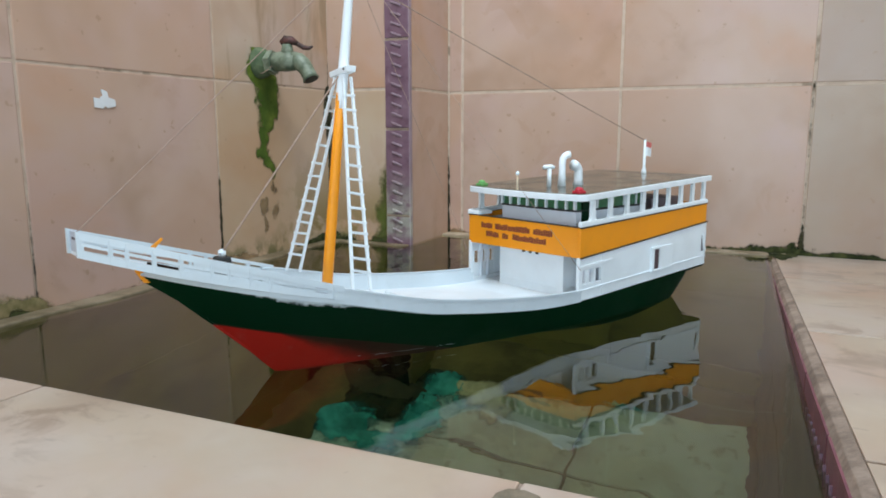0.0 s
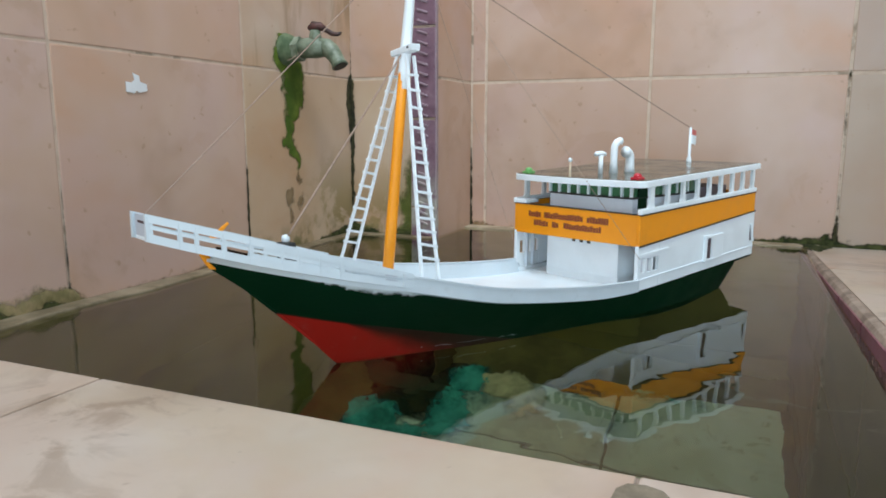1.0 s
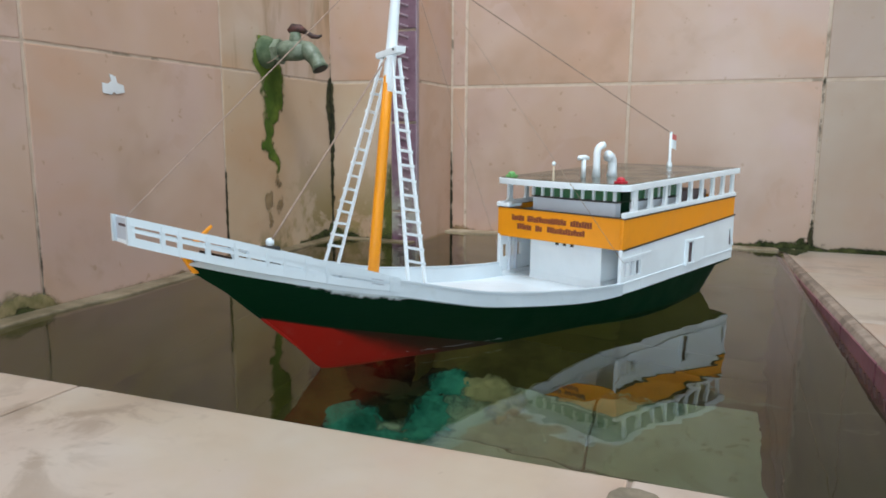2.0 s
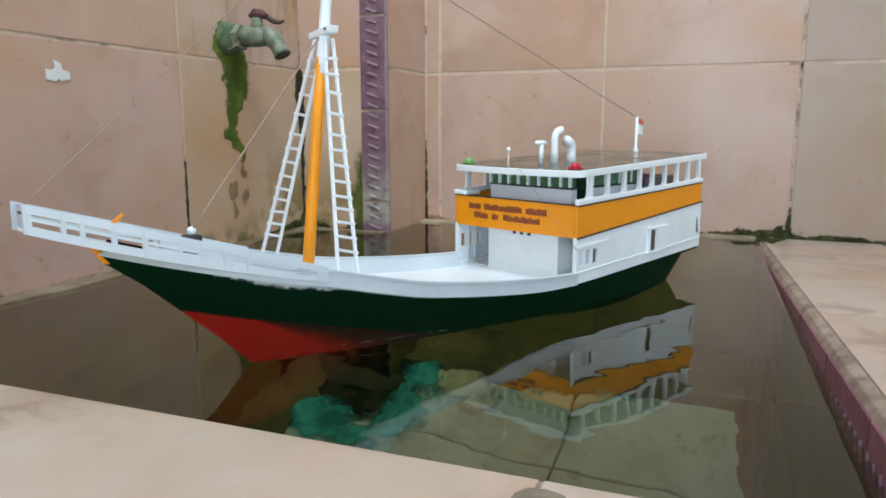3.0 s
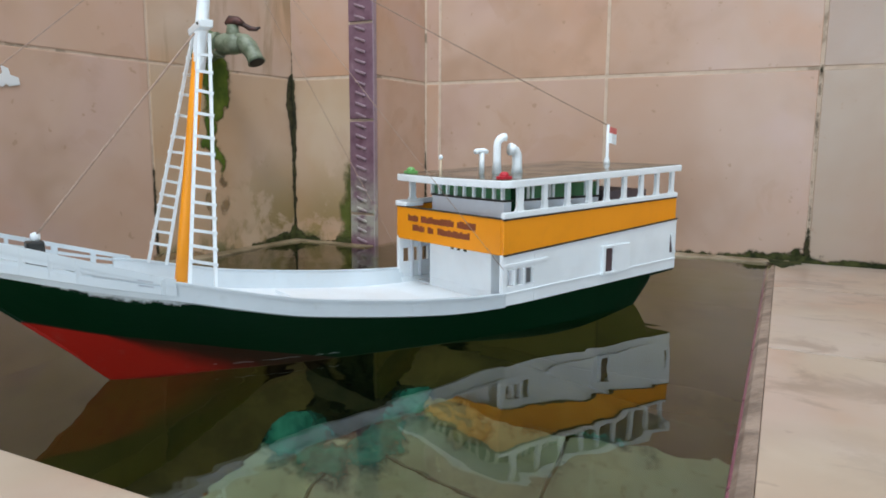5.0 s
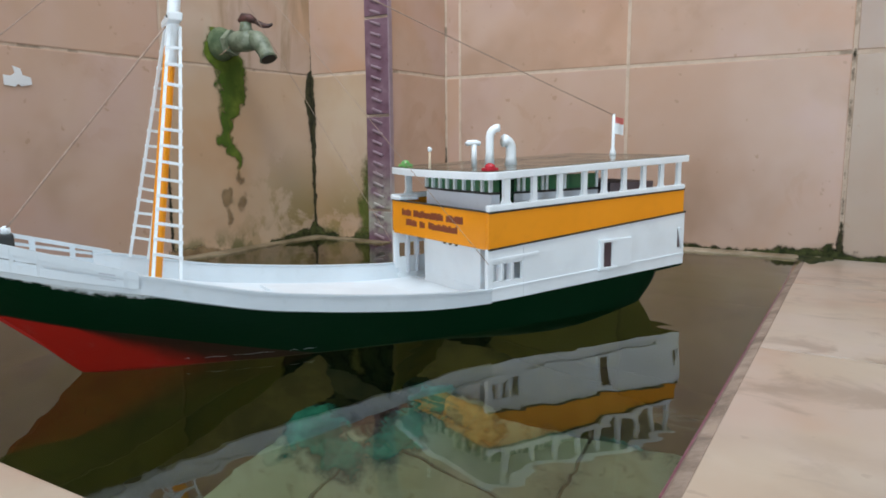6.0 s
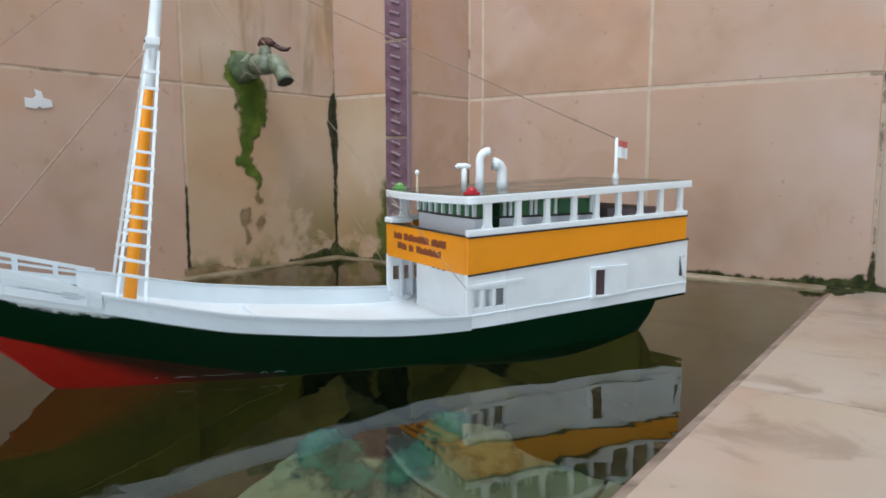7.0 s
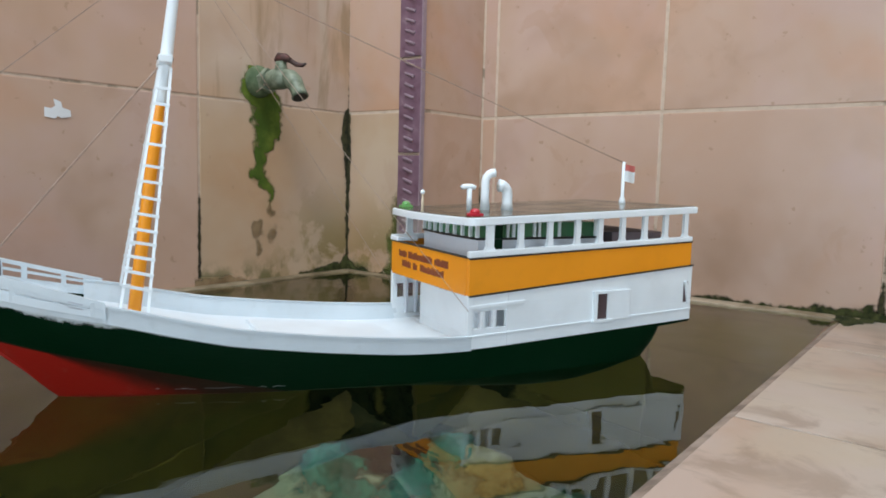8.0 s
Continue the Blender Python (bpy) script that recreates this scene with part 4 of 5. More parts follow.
for y in (-0.0475, -0.0340, -0.0205, -0.0070, 0.0065, 0.0200, 0.0335, 0.0470, 0.0580):
    x = -0.0198 + 0.0026 * (1 - abs(y) / 0.055)
    part("mullion", box(x - 0.002, x + 0.001, y - 0.0013, y + 0.0013, 0.1240, 0.1378), M_WHITE, wheelhouse)
for x in (-0.050, -0.056, -0.078, -0.083, -0.105, -0.128, -0.146):
    part("mullion", box(x - 0.0014, x + 0.0014, 0.0585, 0.0605, 0.1240, 0.1410), M_WHITE, wheelhouse)
part("wheelhouse_door", box(-0.0440, -0.0290, 0.0596, 0.0612, 0.104, 0.1390), M_GREEN, wheelhouse, "dark green door")
part("aft_locker", box(-0.2380, -0.1750, -0.070, 0.050, 0.107, 0.1265, 0.001), M_LOCKER, boat, "dull greyish-brown low locker on the aft deck")

# roof with a white edge and a glossy top
def roof_outline(grow):
    r = 0.010 + grow
    pts = []
    for cy, a0, a1 in ((0.0760, 0, 90), (-0.0760, 270, 360)):
        pts.append([(-0.0080 + r * math.cos(radians(a)), cy + r * math.sin(radians(a))) for a in np.linspace(a0, a1, 6)])
    pts[1] += [(0.0020 + grow + 0.006 * (1 - (y / 0.076) ** 2), y) for y in np.linspace(-0.06, 0.06, 9)]
    return pts[1] + pts[0] + [(-0.2480 - grow, 0.0860 + grow), (-0.2480 - grow, -0.0860 - grow)]


roof = part("roof", prism(roof_outline(0.0), lambda x: band(x, 0.1362, 0.1468), lambda x: band(x, 0.1428, 0.1532), 0.0008), M_WHITE, boat, "flat roof with white edge and glossy olive top")
part("roof_top", prism(roof_outline(-0.0022), lambda x: band(x, 0.1425, 0.1530), lambda x: band(x, 0.1434, 0.1538)), M_ROOF, roof)


def arc_pipe(base, height, bend, toward, r, mouth):
    """A cowl pipe: a straight rise and a bend over to one side, with a flared mouth."""
    b, t = Vector(base), Vector(toward).normalized()
    top = b + Vector((0, 0, height))
    pts = [b, b + Vector((0, 0, height * 0.5)), top]
    for a in (25, 50, 75, 95):
        pts.append(top + t * bend * (1 - math.cos(radians(a))) + Vector((0, 0, bend * math.sin(radians(a)))))
    rr = [r * 1.25, r, r, r, r * 1.05, (r + mouth) / 2, mouth]
    return tube(pts, rr, 14)


ROOF_Z = 0.1450
part("funnel", arc_pipe((-0.0535, 0.0120, ROOF_Z), 0.0270, 0.0085, (-1.0, 0.25, 0), 0.0038, 0.0040), M_WHITE, boat, "tall curved white vent pipe", True)
part("funnel", arc_pipe((-0.0735, 0.0190, ROOF_Z), 0.0160, 0.0078, (1.0, -0.1, 0), 0.0049, 0.0062), M_WHITE, boat, "short curved white vent pipe", True)
vent = part("roof_vent", tube([(-0.0415, 0.0035, ROOF_Z), (-0.0415, 0.0035, 0.1655)], 0.0026, 12), M_WHITE, boat, "small white mushroom vent", True)
part("vent_cap", tube([(-0.0340, 0.0020, 0.1655), (-0.0360, 0.002, 0.1668), (-0.0430, 0.0045, 0.1672), (-0.0470, 0.0055, 0.1660)], [0.0022, 0.0026, 0.0026, 0.0020], 12), M_WHITE, vent, smooth=True)
antenna = part("antenna", tube([(0.0040, -0.0022, 0.1420), (0.0040, -0.0022, 0.1600)], [0.0014, 0.0008], 10), M_YELLOW, boat, "thin cream antenna with a white ball", True)
part("antenna_ball", tube([(0.004, -0.0022, 0.1592), (0.004, -0.0022, 0.1605), (0.004, -0.0022, 0.1622), (0.004, -0.0022, 0.1636)], [0.0012, 0.0021, 0.0020, 0.0006], 12), M_WHITE, antenna, smooth=True)
flagpole = part("flagpole", tube([(-0.2230, 0.006, 0.1505), (-0.2230, 0.006, 0.1560), (-0.2230, 0.006, 0.1605), (-0.2230, 0.006, 0.1960)], [0.0036, 0.0032, 0.0018, 0.0016], 12), M_WHITE, boat, "white flagpole with a small red and white flag", True)


def flag_half(z0, z1):
    rows = []
    for t in np.linspace(0, 1, 7):
        x = -0.2246 - 0.0145 * t
        rows.append([(x, 0.006 + 0.0012 * math.sin(5 * t) - 0.0002, z0 - 0.002 * t), (x, 0.006 + 0.0012 * math.sin(5 * t + 0.3) - 0.0002, z1 - 0.0015 * t),
                     (x, 0.006 + 0.0012 * math.sin(5 * t + 0.3) + 0.0002, z1 - 0.0015 * t), (x, 0.006 + 0.0012 * math.sin(5 * t) + 0.0002, z0 - 0.002 * t)])
    return loft(rows, closed=True, caps=True)


flag = part("flag", flag_half(0.1868, 0.1932), M_FLAGRED, flagpole, "red upper half of a small flag")
part("flag_white_half", flag_half(0.1755, 0.1867), M_WHITE, flag)


def nav_lamp(y, material, name, label):
    bm = box(-0.0165, -0.0045, y - 0.0045, y + 0.0045, 0.1432, 0.1462, 0.0010)
    tube([(-0.0105, y, 0.1455), (-0.0105, y, 0.1475), (-0.0105, y, 0.1492), (-0.0105, y, 0.1500)], [0.0042, 0.0044, 0.0032, 0.0010], 12, bm)
    return part(name, bm, material, boat, label)


nav_lamp(0.0705, M_REDLAMP, "port_lamp", "small red side lamp")
nav_lamp(-0.0725, M_GREENLAMP, "starboard_lamp", "small green side lamp")
# thin pale dashes along the waterline, and white paint brushed ragged over the green near the bow
for x, w, h in ((0.2074, 0.0142, 0.0004), (0.1740, 0.0288, 0.00025), (0.1570, 0.0060, 0.0004), (0.1440, 0.0095, 0.0005), (0.2320, 0.0030, 0.0004)):
    z = 0.0112 + random.uniform(0, 0.0008)
    rows = [[(x + w * t, hull_y(x + w * t, z + dz) + 0.0004, z + dz + 0.0003 * math.sin(9 * t + x * 500)) for dz in (0.0, h * (0.4 + 0.6 * math.sin(math.pi * t)))] for t in np.linspace(0, 1, 8)]
    part("paint_chip", loft(rows), M_GREY, boat, "thin pale dashes on the hull above the waterline")


def ragged_paint():
    bm = bmesh.new()
    rows, depths = [], []
    for x in np.linspace(0.225, 0.345, 70):
        row = []
        for k in range(9):
            d = 0.0010 * k
            z = sheer_z(x) + 0.0002 - d
            reach = 0.0010 + 0.0038 * max(0.0, math.sin(math.pi * (x - 0.222) / 0.128)) * (0.6 + 0.9 * noise.noise(Vector((x * 55, 1.7, 0))))
            row.append((x, hull_y(x, z) + 0.0004, z))
            depths.append(reach - d + 0.0012 * noise.noise(Vector((x * 160, d * 300, 2))))
        rows.append(row)
    bm = loft(rows)
    ob = part("paint_smear", bm, M_RAGGED, boat, "ragged white brush marks over the green paint")
    ob.data.attributes.new("depth", "FLOAT", "POINT").data.foreach_set("value", depths)


ragged_paint()


# ---- tap ----
def tap():
    y, z = -0.328, 0.312
    t = tagged(empty("water_tap", pose(WEST, y, z) @ Matrix.Diagonal((0.90, 0.90, 0.90, 1.0))), "weathered grey-green plastic water tap on the tiled wall", "tap")
    part("wall_flange", tube([(-0.001, 0, 0), (0.004, 0, 0), (0.014, 0, 0), (0.024, 0, 0)], [0.027, 0.027, 0.023, 0.017], 20), M_TAPMOSS, t, "mossy round flange", True)
    part("nut", tube([(0.022, 0, 0), (0.034, 0, 0)], [0.0205, 0.0205], 6), M_TAP, t)
    part("body", tube([(0.030, 0, 0), (0.044, 0, 0.001), (0.060, 0.001, 0.001), (0.078, 0.002, 0.0)], [0.015, 0.0165, 0.0175, 0.0145], 18), M_TAP, t, smooth=True)
    part("spout", tube([(0.070, 0.002, 0.002), (0.081, 0.004, 0.0), (0.089, 0.0045, -0.006), (0.096, 0.0045, -0.015), (0.1025, 0.004, -0.0255), (0.1050, 0.0036, -0.0300)], [0.0150, 0.0150, 0.0142, 0.0128, 0.0126, 0.0142], 18), M_TAP, t, smooth=True)
    # a black disc gives the shade inside the open mouth
    part("spout_mouth", tube([(0.1047, 0.0036, -0.0295), (0.1054, 0.0035, -0.0308)], [0.0116, 0.0116], 18), M_BLACK, t, "dark open mouth")
    part("spindle", tube([(0.060, 0.001, 0.010), (0.060, 0.001, 0.021), (0.060, 0.001, 0.029)], [0.012, 0.0100, 0.0085], 14), M_TAP, t, smooth=True)
    h = part("handle", tube([(0.050, 0.000, 0.030), (0.057, 0.001, 0.036), (0.068, 0.003, 0.035), (0.076, 0.008, 0.030)], [0.0060, 0.0082, 0.0070, 0.0042], 12), M_HANDLE, t, "dirty dark handle with red remains", True)
    part("handle_arm", tube([(0.074, 0.006, 0.031), (0.084, 0.014, 0.024), (0.092, 0.019, 0.023), (0.098, 0.022, 0.026)], [0.0038, 0.0042, 0.0034, 0.0016], 10), M_HANDLE, h, smooth=True)
    part("tie", tube([(0.024 + 0.020 * math.cos(a), 0.018 * math.sin(a) * 0.9, 0.019 * math.sin(a + 0.5)) for a in np.linspace(0, math.tau, 20)], 0.0008, 6), M_STRING, t)
    return t


tap()


def smear(name, outline, axis, at, thick, material, label, cat, roughness=0.0015, cell=0.004, group="", rag=1.0):
    """A thin uneven growth on a wall: the cells of a grid inside an outline, raised from the wall by noise.
    outline(u, v) gives how deep inside the patch a place lies (below 0: outside). axis: the wall's normal, and at its place."""
    (u0, u1), (v0, v1), inside = outline
    nu, nv = max(2, int((u1 - u0) / cell)), max(2, int((v1 - v0) / cell))
    bm = bmesh.new()
    grid = {}
    keep = np.zeros((nu + 1, nv + 1))
    for i in range(nu + 1):
        for j in range(nv + 1):
            u, v = u0 + (u1 - u0) * i / nu, v0 + (v1 - v0) * j / nv
            keep[i, j] = inside(u, v) + rag * (0.0042 * noise.noise(Vector((u * 60, v * 60, 3.1))) + 0.002 * noise.noise(Vector((u * 150, v * 150, 9.1))))
    depths = []

    def vert(i, j):
        if (i, j) not in grid:
            u, v = u0 + (u1 - u0) * i / nu, v0 + (v1 - v0) * j / nv
            h = 0.0003 + thick * min(1.0, max(0.0, keep[i, j] / 0.008)) * (0.6 + 0.5 * noise.noise(Vector((u * 110, v * 110, 0.7))))
            p = {"x": (at + h, u, v), "y": (u, at - h, v), "z": (u, v, at + h)}[axis]
            grid[i, j] = bm.verts.new(p)
            depths.append(keep[i, j])
        return grid[i, j]

    for i in range(nu):
        for j in range(nv):
            if keep[i : i + 2, j : j + 2].max() > -0.012:
                bm.faces.new((vert(i, j), vert(i + 1, j), vert(i + 1, j + 1), vert(i, j + 1)))
    ob = mesh_object(name, bm, material, None, label, True)
    ob.data.attributes.new("depth", "FLOAT", "POINT").data.foreach_set("value", depths)
    return tagged(ob, label, cat, group, "stuff")


def tapered(points):
    """Half-widths along a streak: rows of (v, middle u, half-width)."""
    vs, us, ws = zip(*sorted(points))

    def inside(u, v):
        if v < vs[0] or v > vs[-1]:
            return -abs(u - np.interp(v, vs, us)) - max(vs[0] - v, v - vs[-1])
        return np.interp(v, vs, ws) - abs(u - np.interp(v, vs, us))

    return inside


# moss streak under the tap
streak = tapered([(0.118, -0.306, 0.000), (0.132, -0.303, 0.005), (0.142, -0.303, 0.008), (0.151, -0.309, 0.015), (0.160, -0.318, 0.014), (0.168, -0.326, 0.013), (0.199, -0.325, 0.012), (0.208, -0.320, 0.015), (0.216, -0.316, 0.019), (0.246, -0.308, 0.026), (0.276, -0.310, 0.029), (0.290, -0.322, 0.036), (0.312, -0.332, 0.026), (0.335, -0.340, 0.008)])
smear("moss_streak", ((-0.385, -0.255), (0.11, 0.335), streak), "x", WEST, 0.0016, M_MOSS, "bright green moss streak running down below the tap", "moss", cell=0.0022, rag=1.6)
def blob(*ellipses):
    """How deep a place lies inside the nearest of some ellipses (u, v, half-width, half-height)."""
    def inside(u, v):
        return max(min(a, b) * (1.0 - math.hypot((u - x) / a, (v - y) / b)) for x, y, a, b in ellipses)
    return inside


smear("brown_drip", ((-0.355, -0.270), (0.04, 0.13), blob((-0.331, 0.086, 0.011, 0.020), (-0.327, 0.062, 0.006, 0.014), (-0.300, 0.080, 0.008, 0.014), (-0.306, 0.116, 0.005, 0.012))), "x", WEST, 0.0006, M_STAIN, "blotchy brown drip stain on the tiles", "stain", cell=0.003, rag=1.6)
# black mould in the inside corner
crack = tapered([(0.0, JOG_Y - 0.001, 0.006), (0.05, JOG_Y, 0.0035), (0.13, JOG_Y, 0.0045), (0.17, JOG_Y - 0.001, 0.006), (0.20, JOG_Y - 0.001, 0.010), (0.235, JOG_Y - 0.001, 0.016), (0.265, JOG_Y - 0.001, 0.014), (0.284, JOG_Y, 0.011), (0.29, JOG_Y, 0.002), (0.33, JOG_Y, 0.0015), (0.36, JOG_Y, -0.002)])
smear("corner_mould", ((JOG_Y - 0.03, JOG_Y), (0.0, 0.36), crack), "x", WEST, 0.003, M_MOULD, "black mould grown in the wall corner", "mould", cell=0.0025)
crack2 = tapered([(0.0, WEST, 0.006), (0.05, WEST, 0.0035), (0.15, WEST, 0.005), (0.20, WEST, 0.009), (0.25, WEST, 0.006), (0.28, WEST, 0.006), (0.286, WEST, 0.0)])
smear("corner_mould", ((WEST, WEST + 0.03), (0.0, 0.286), crack2), "y", JOG_Y, 0.003, M_MOULD, "black mould grown in the wall corner", "mould", cell=0.0025)
# moss along the foot of the walls
def foot(h, top, wave, seed, ends=None):
    """A band along the foot of a wall, with an uneven top; ends: (u, added height) rows that shape it."""
    def inside(u, v):
        k = np.interp(u, [e[0] for e in ends], [e[1] for e in ends]) if ends else 0.0
        return top + k + h * noise.noise(Vector((u * wave, v * wave * 1.5, seed))) + 0.4 * h * noise.noise(Vector((u * wave * 3, v * wave * 4, seed + 2))) - v
    return inside


smear("wall_foot_moss", ((-0.11, -0.056), (0.0, 0.18), tapered([(0.0, -0.058, 0.026), (0.06, -0.056, 0.018), (0.12, -0.056, 0.008), (0.16, -0.056, -0.002)])), "y", JOG_Y, 0.0008, M_MOSSTHIN, "green moss beside the purple strip", "moss", cell=0.003)
smear("wall_foot_moss", ((-0.27, JOG_Y), (0.0, 0.06), foot(0.006, 0.018, 30, 4.0, [(-0.27, -0.04), (-0.245, -0.006), (-0.20, -0.002), (-0.155, 0.008), (-0.138, 0.02)])), "x", WEST, 0.003, M_MOSSDARK, "dark moss along the foot of the wall", "moss", cell=0.003)
smear("wall_foot_moss", ((WEST, -0.056), (0.0, 0.06), foot(0.008, 0.012, 30, 6.0, [(-0.175, 0.018), (-0.15, 0.004), (-0.10, -0.002), (-0.056, 0.004)])), "y", JOG_Y, 0.003, M_MOSSDARK, "dark moss along the foot of the pillar", "moss", cell=0.003)
smear("wall_foot_scum", ((-0.44, -0.33), (0.0, 0.05), foot(0.006, 0.016, 30, 8.0, [(-0.44, 0.004), (-0.36, 0.0), (-0.34, -0.01), (-0.33, -0.04)])), "x", WEST + 0.0008, 0.0012, M_STAIN, "brown scum along the foot of the wall", "stain", cell=0.003)
smear("wall_foot_scum", ((-0.70, -0.29), (0.0, 0.03), foot(0.012, 0.008, 20, 7.0)), "x", WEST, 0.0015, M_STAIN, "brown scum along the foot of the wall", "stain")
smear("wall_foot_moss", ((-1.0, -0.68), (0.0, 0.07), foot(0.014, 0.026, 20, 2.0, [(-1.0, 0.01), (-0.80, 0.0), (-0.735, -0.004), (-0.712, -0.02), (-0.69, -0.05)])), "x", WEST, 0.002, M_GREENFILM, "olive algae at the foot of the wall", "algae")
smear("wall_foot_scum", ((JOG_X, 0.38), (0.0, 0.03), foot(0.008, 0.010, 20, 3.0)), "y", NORTH, 0.001, M_STAIN, "brown scum along the foot of the back wall", "stain")
smear("wall_foot_moss", ((0.24, 1.2), (0.0, 0.05), foot(0.007, 0.013, 30, 5.0, [(0.24, -0.016), (0.30, -0.004), (0.40, 0.0), (0.45, -0.003), (0.54, 0.002), (0.59, 0.010), (0.64, 0.004), (0.75, 0.0), (1.2, -0.002)])), "y", NORTH, 0.004, M_MOSSDARK, "dark green moss in the joint behind the rim", "moss", cell=0.003)
smear("corner_moss", ((0.555, 0.625), (-0.055, NORTH), lambda u, v: 0.028 - abs(u - 0.592) + (v - NORTH) * 0.30), "z", 0.0075, 0.003, M_MOSSDARK, "dark green moss at the corner of the rim", "moss", cell=0.003)
smear("wall_foot_moss", ((-1.0, -0.70), (0.0, 0.04), foot(0.008, 0.014, 26, 9.0, [(-1.0, 0.004), (-0.76, 0.0), (-0.722, -0.006), (-0.708, -0.04)])), "x", WEST + 0.0012, 0.002, M_MOSSDARK, "dark moss along the foot of the wall", "moss", cell=0.003)
# mould in the lower part of two upright joints
smear("joint_mould", ((-0.4425, -0.4205), (0.0, 0.18), tapered([(0.0, -0.431, 0.0030), (0.06, -0.431, 0.0024), (0.10, -0.4305, 0.0028), (0.14, -0.4305, 0.0012), (0.175, -0.4305, -0.002)])), "x", WEST, 0.0006, M_MOULD, "black mould in an upright tile joint", "mould", cell=0.0014, rag=0.25)
smear("joint_mould", ((-0.740, -0.720), (0.0, 0.16), tapered([(0.0, -0.730, 0.0022), (0.03, -0.730, 0.0008), (0.10, -0.730, 0.0002), (0.15, -0.730, -0.002)])), "x", WEST, 0.0015, M_MOULD, "black mould in an upright tile joint", "mould", cell=0.0014, rag=0.25)
smear("joint_mould", ((0.612, 0.628), (0.0, 0.285), tapered([(0.0, 0.620, 0.005), (0.04, 0.620, 0.004), (0.065, 0.620, 0.0005), (0.20, 0.620, 0.0002), (0.235, 0.620, 0.0007), (0.275, 0.620, 0.0010), (0.285, 0.62, 0.0)])), "y", NORTH, 0.0015, M_MOULD, "black mould in an upright tile joint", "mould", cell=0.0014, rag=0.25)
smear("joint_mould", ((-0.012, 0.0), (0.0, 0.16), tapered([(0.0, -0.009, 0.004), (0.10, -0.009, 0.003), (0.16, -0.009, 0.0)])), "y", NORTH, 0.0015, M_MOULD, "black mould in the wall corner", "mould", cell=0.0014, rag=0.25)


# dark sheets under water below the wall corners, wider towards the floor
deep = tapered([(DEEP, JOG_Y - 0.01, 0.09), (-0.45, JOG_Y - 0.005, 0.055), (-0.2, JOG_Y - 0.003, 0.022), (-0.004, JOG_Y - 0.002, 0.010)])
smear("sunken_streak", ((JOG_Y - 0.1, JOG_Y), (DEEP, -0.004), deep), "x", WEST, 0.002, M_DEEP, "dark streak in the corner below water", "algae", cell=0.006)
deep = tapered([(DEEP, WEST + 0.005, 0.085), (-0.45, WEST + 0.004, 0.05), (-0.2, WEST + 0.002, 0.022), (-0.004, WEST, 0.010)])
smear("sunken_streak", ((WEST, WEST + 0.1), (DEEP, -0.004), deep), "y", JOG_Y, 0.002, M_DEEP, "dark streak in the corner below water", "algae", cell=0.006)
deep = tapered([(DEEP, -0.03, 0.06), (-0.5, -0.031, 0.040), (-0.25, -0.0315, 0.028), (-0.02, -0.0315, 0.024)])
smear("sunken_streak", ((-0.1, -0.010), (DEEP, -0.02), deep), "y", JOG_Y - 0.004, 0.002, M_DEEP, "dark streak over the sunken purple strip", "algae", cell=0.006)
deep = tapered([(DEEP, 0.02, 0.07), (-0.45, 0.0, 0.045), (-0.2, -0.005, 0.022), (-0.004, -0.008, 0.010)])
smear("sunken_streak", ((JOG_X, 0.1), (DEEP, -0.004), deep), "y", NORTH, 0.002, M_DEEP, "dark streak in the corner below water", "algae", cell=0.006)


# silt washed up along the foot of the basin walls
def silt_bank(name, wall, inward, a, b, reach, seed, material):
    """A low bank against a wall: wall(t) is the wall's point at t, inward the direction away from it, reach(t) the bank's width, which also sets its height."""
    rows = []
    d = Vector(inward)
    for t in np.linspace(a, b, 60):
        w = reach(t) + 0.008 * noise.noise(Vector((t * 16, seed, 0))) + 0.004 * noise.noise(Vector((t * 55, seed, 4)))
        p = Vector(wall(t))
        rows.append([p - d * 0.004 + Vector((0, 0, DEEP - 0.004)), p - d * 0.004 + Vector((0, 0, DEEP + 0.55 * w)), p + d * w * 0.45 + Vector((0, 0, DEEP + 0.2 * w)),
                     p + d * w * 0.85 + Vector((0, 0, DEEP + 0.05 * w)), p + d * w + Vector((0, 0, DEEP - 0.004))])
    ob = mesh_object(name, loft(rows, closed=True, caps=True), material, None, smooth=True)
    return tagged(ob, "brown silt washed up against the sunken wall", "silt", "silt banks in the basin", "stuff")


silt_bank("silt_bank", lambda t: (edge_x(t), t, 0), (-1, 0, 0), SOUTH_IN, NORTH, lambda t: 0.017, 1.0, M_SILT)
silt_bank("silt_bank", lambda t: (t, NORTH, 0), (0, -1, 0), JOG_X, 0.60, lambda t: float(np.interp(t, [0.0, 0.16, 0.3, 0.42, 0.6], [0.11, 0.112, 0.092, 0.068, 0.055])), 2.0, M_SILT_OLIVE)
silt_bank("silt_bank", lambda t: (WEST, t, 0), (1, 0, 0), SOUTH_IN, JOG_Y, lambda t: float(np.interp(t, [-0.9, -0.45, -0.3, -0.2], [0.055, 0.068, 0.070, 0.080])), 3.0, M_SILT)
# the pillar's bank is toned much darker than the others
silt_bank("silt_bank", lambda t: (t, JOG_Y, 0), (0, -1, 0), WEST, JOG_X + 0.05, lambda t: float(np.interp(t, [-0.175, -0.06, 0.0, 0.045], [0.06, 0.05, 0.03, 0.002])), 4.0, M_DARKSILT)


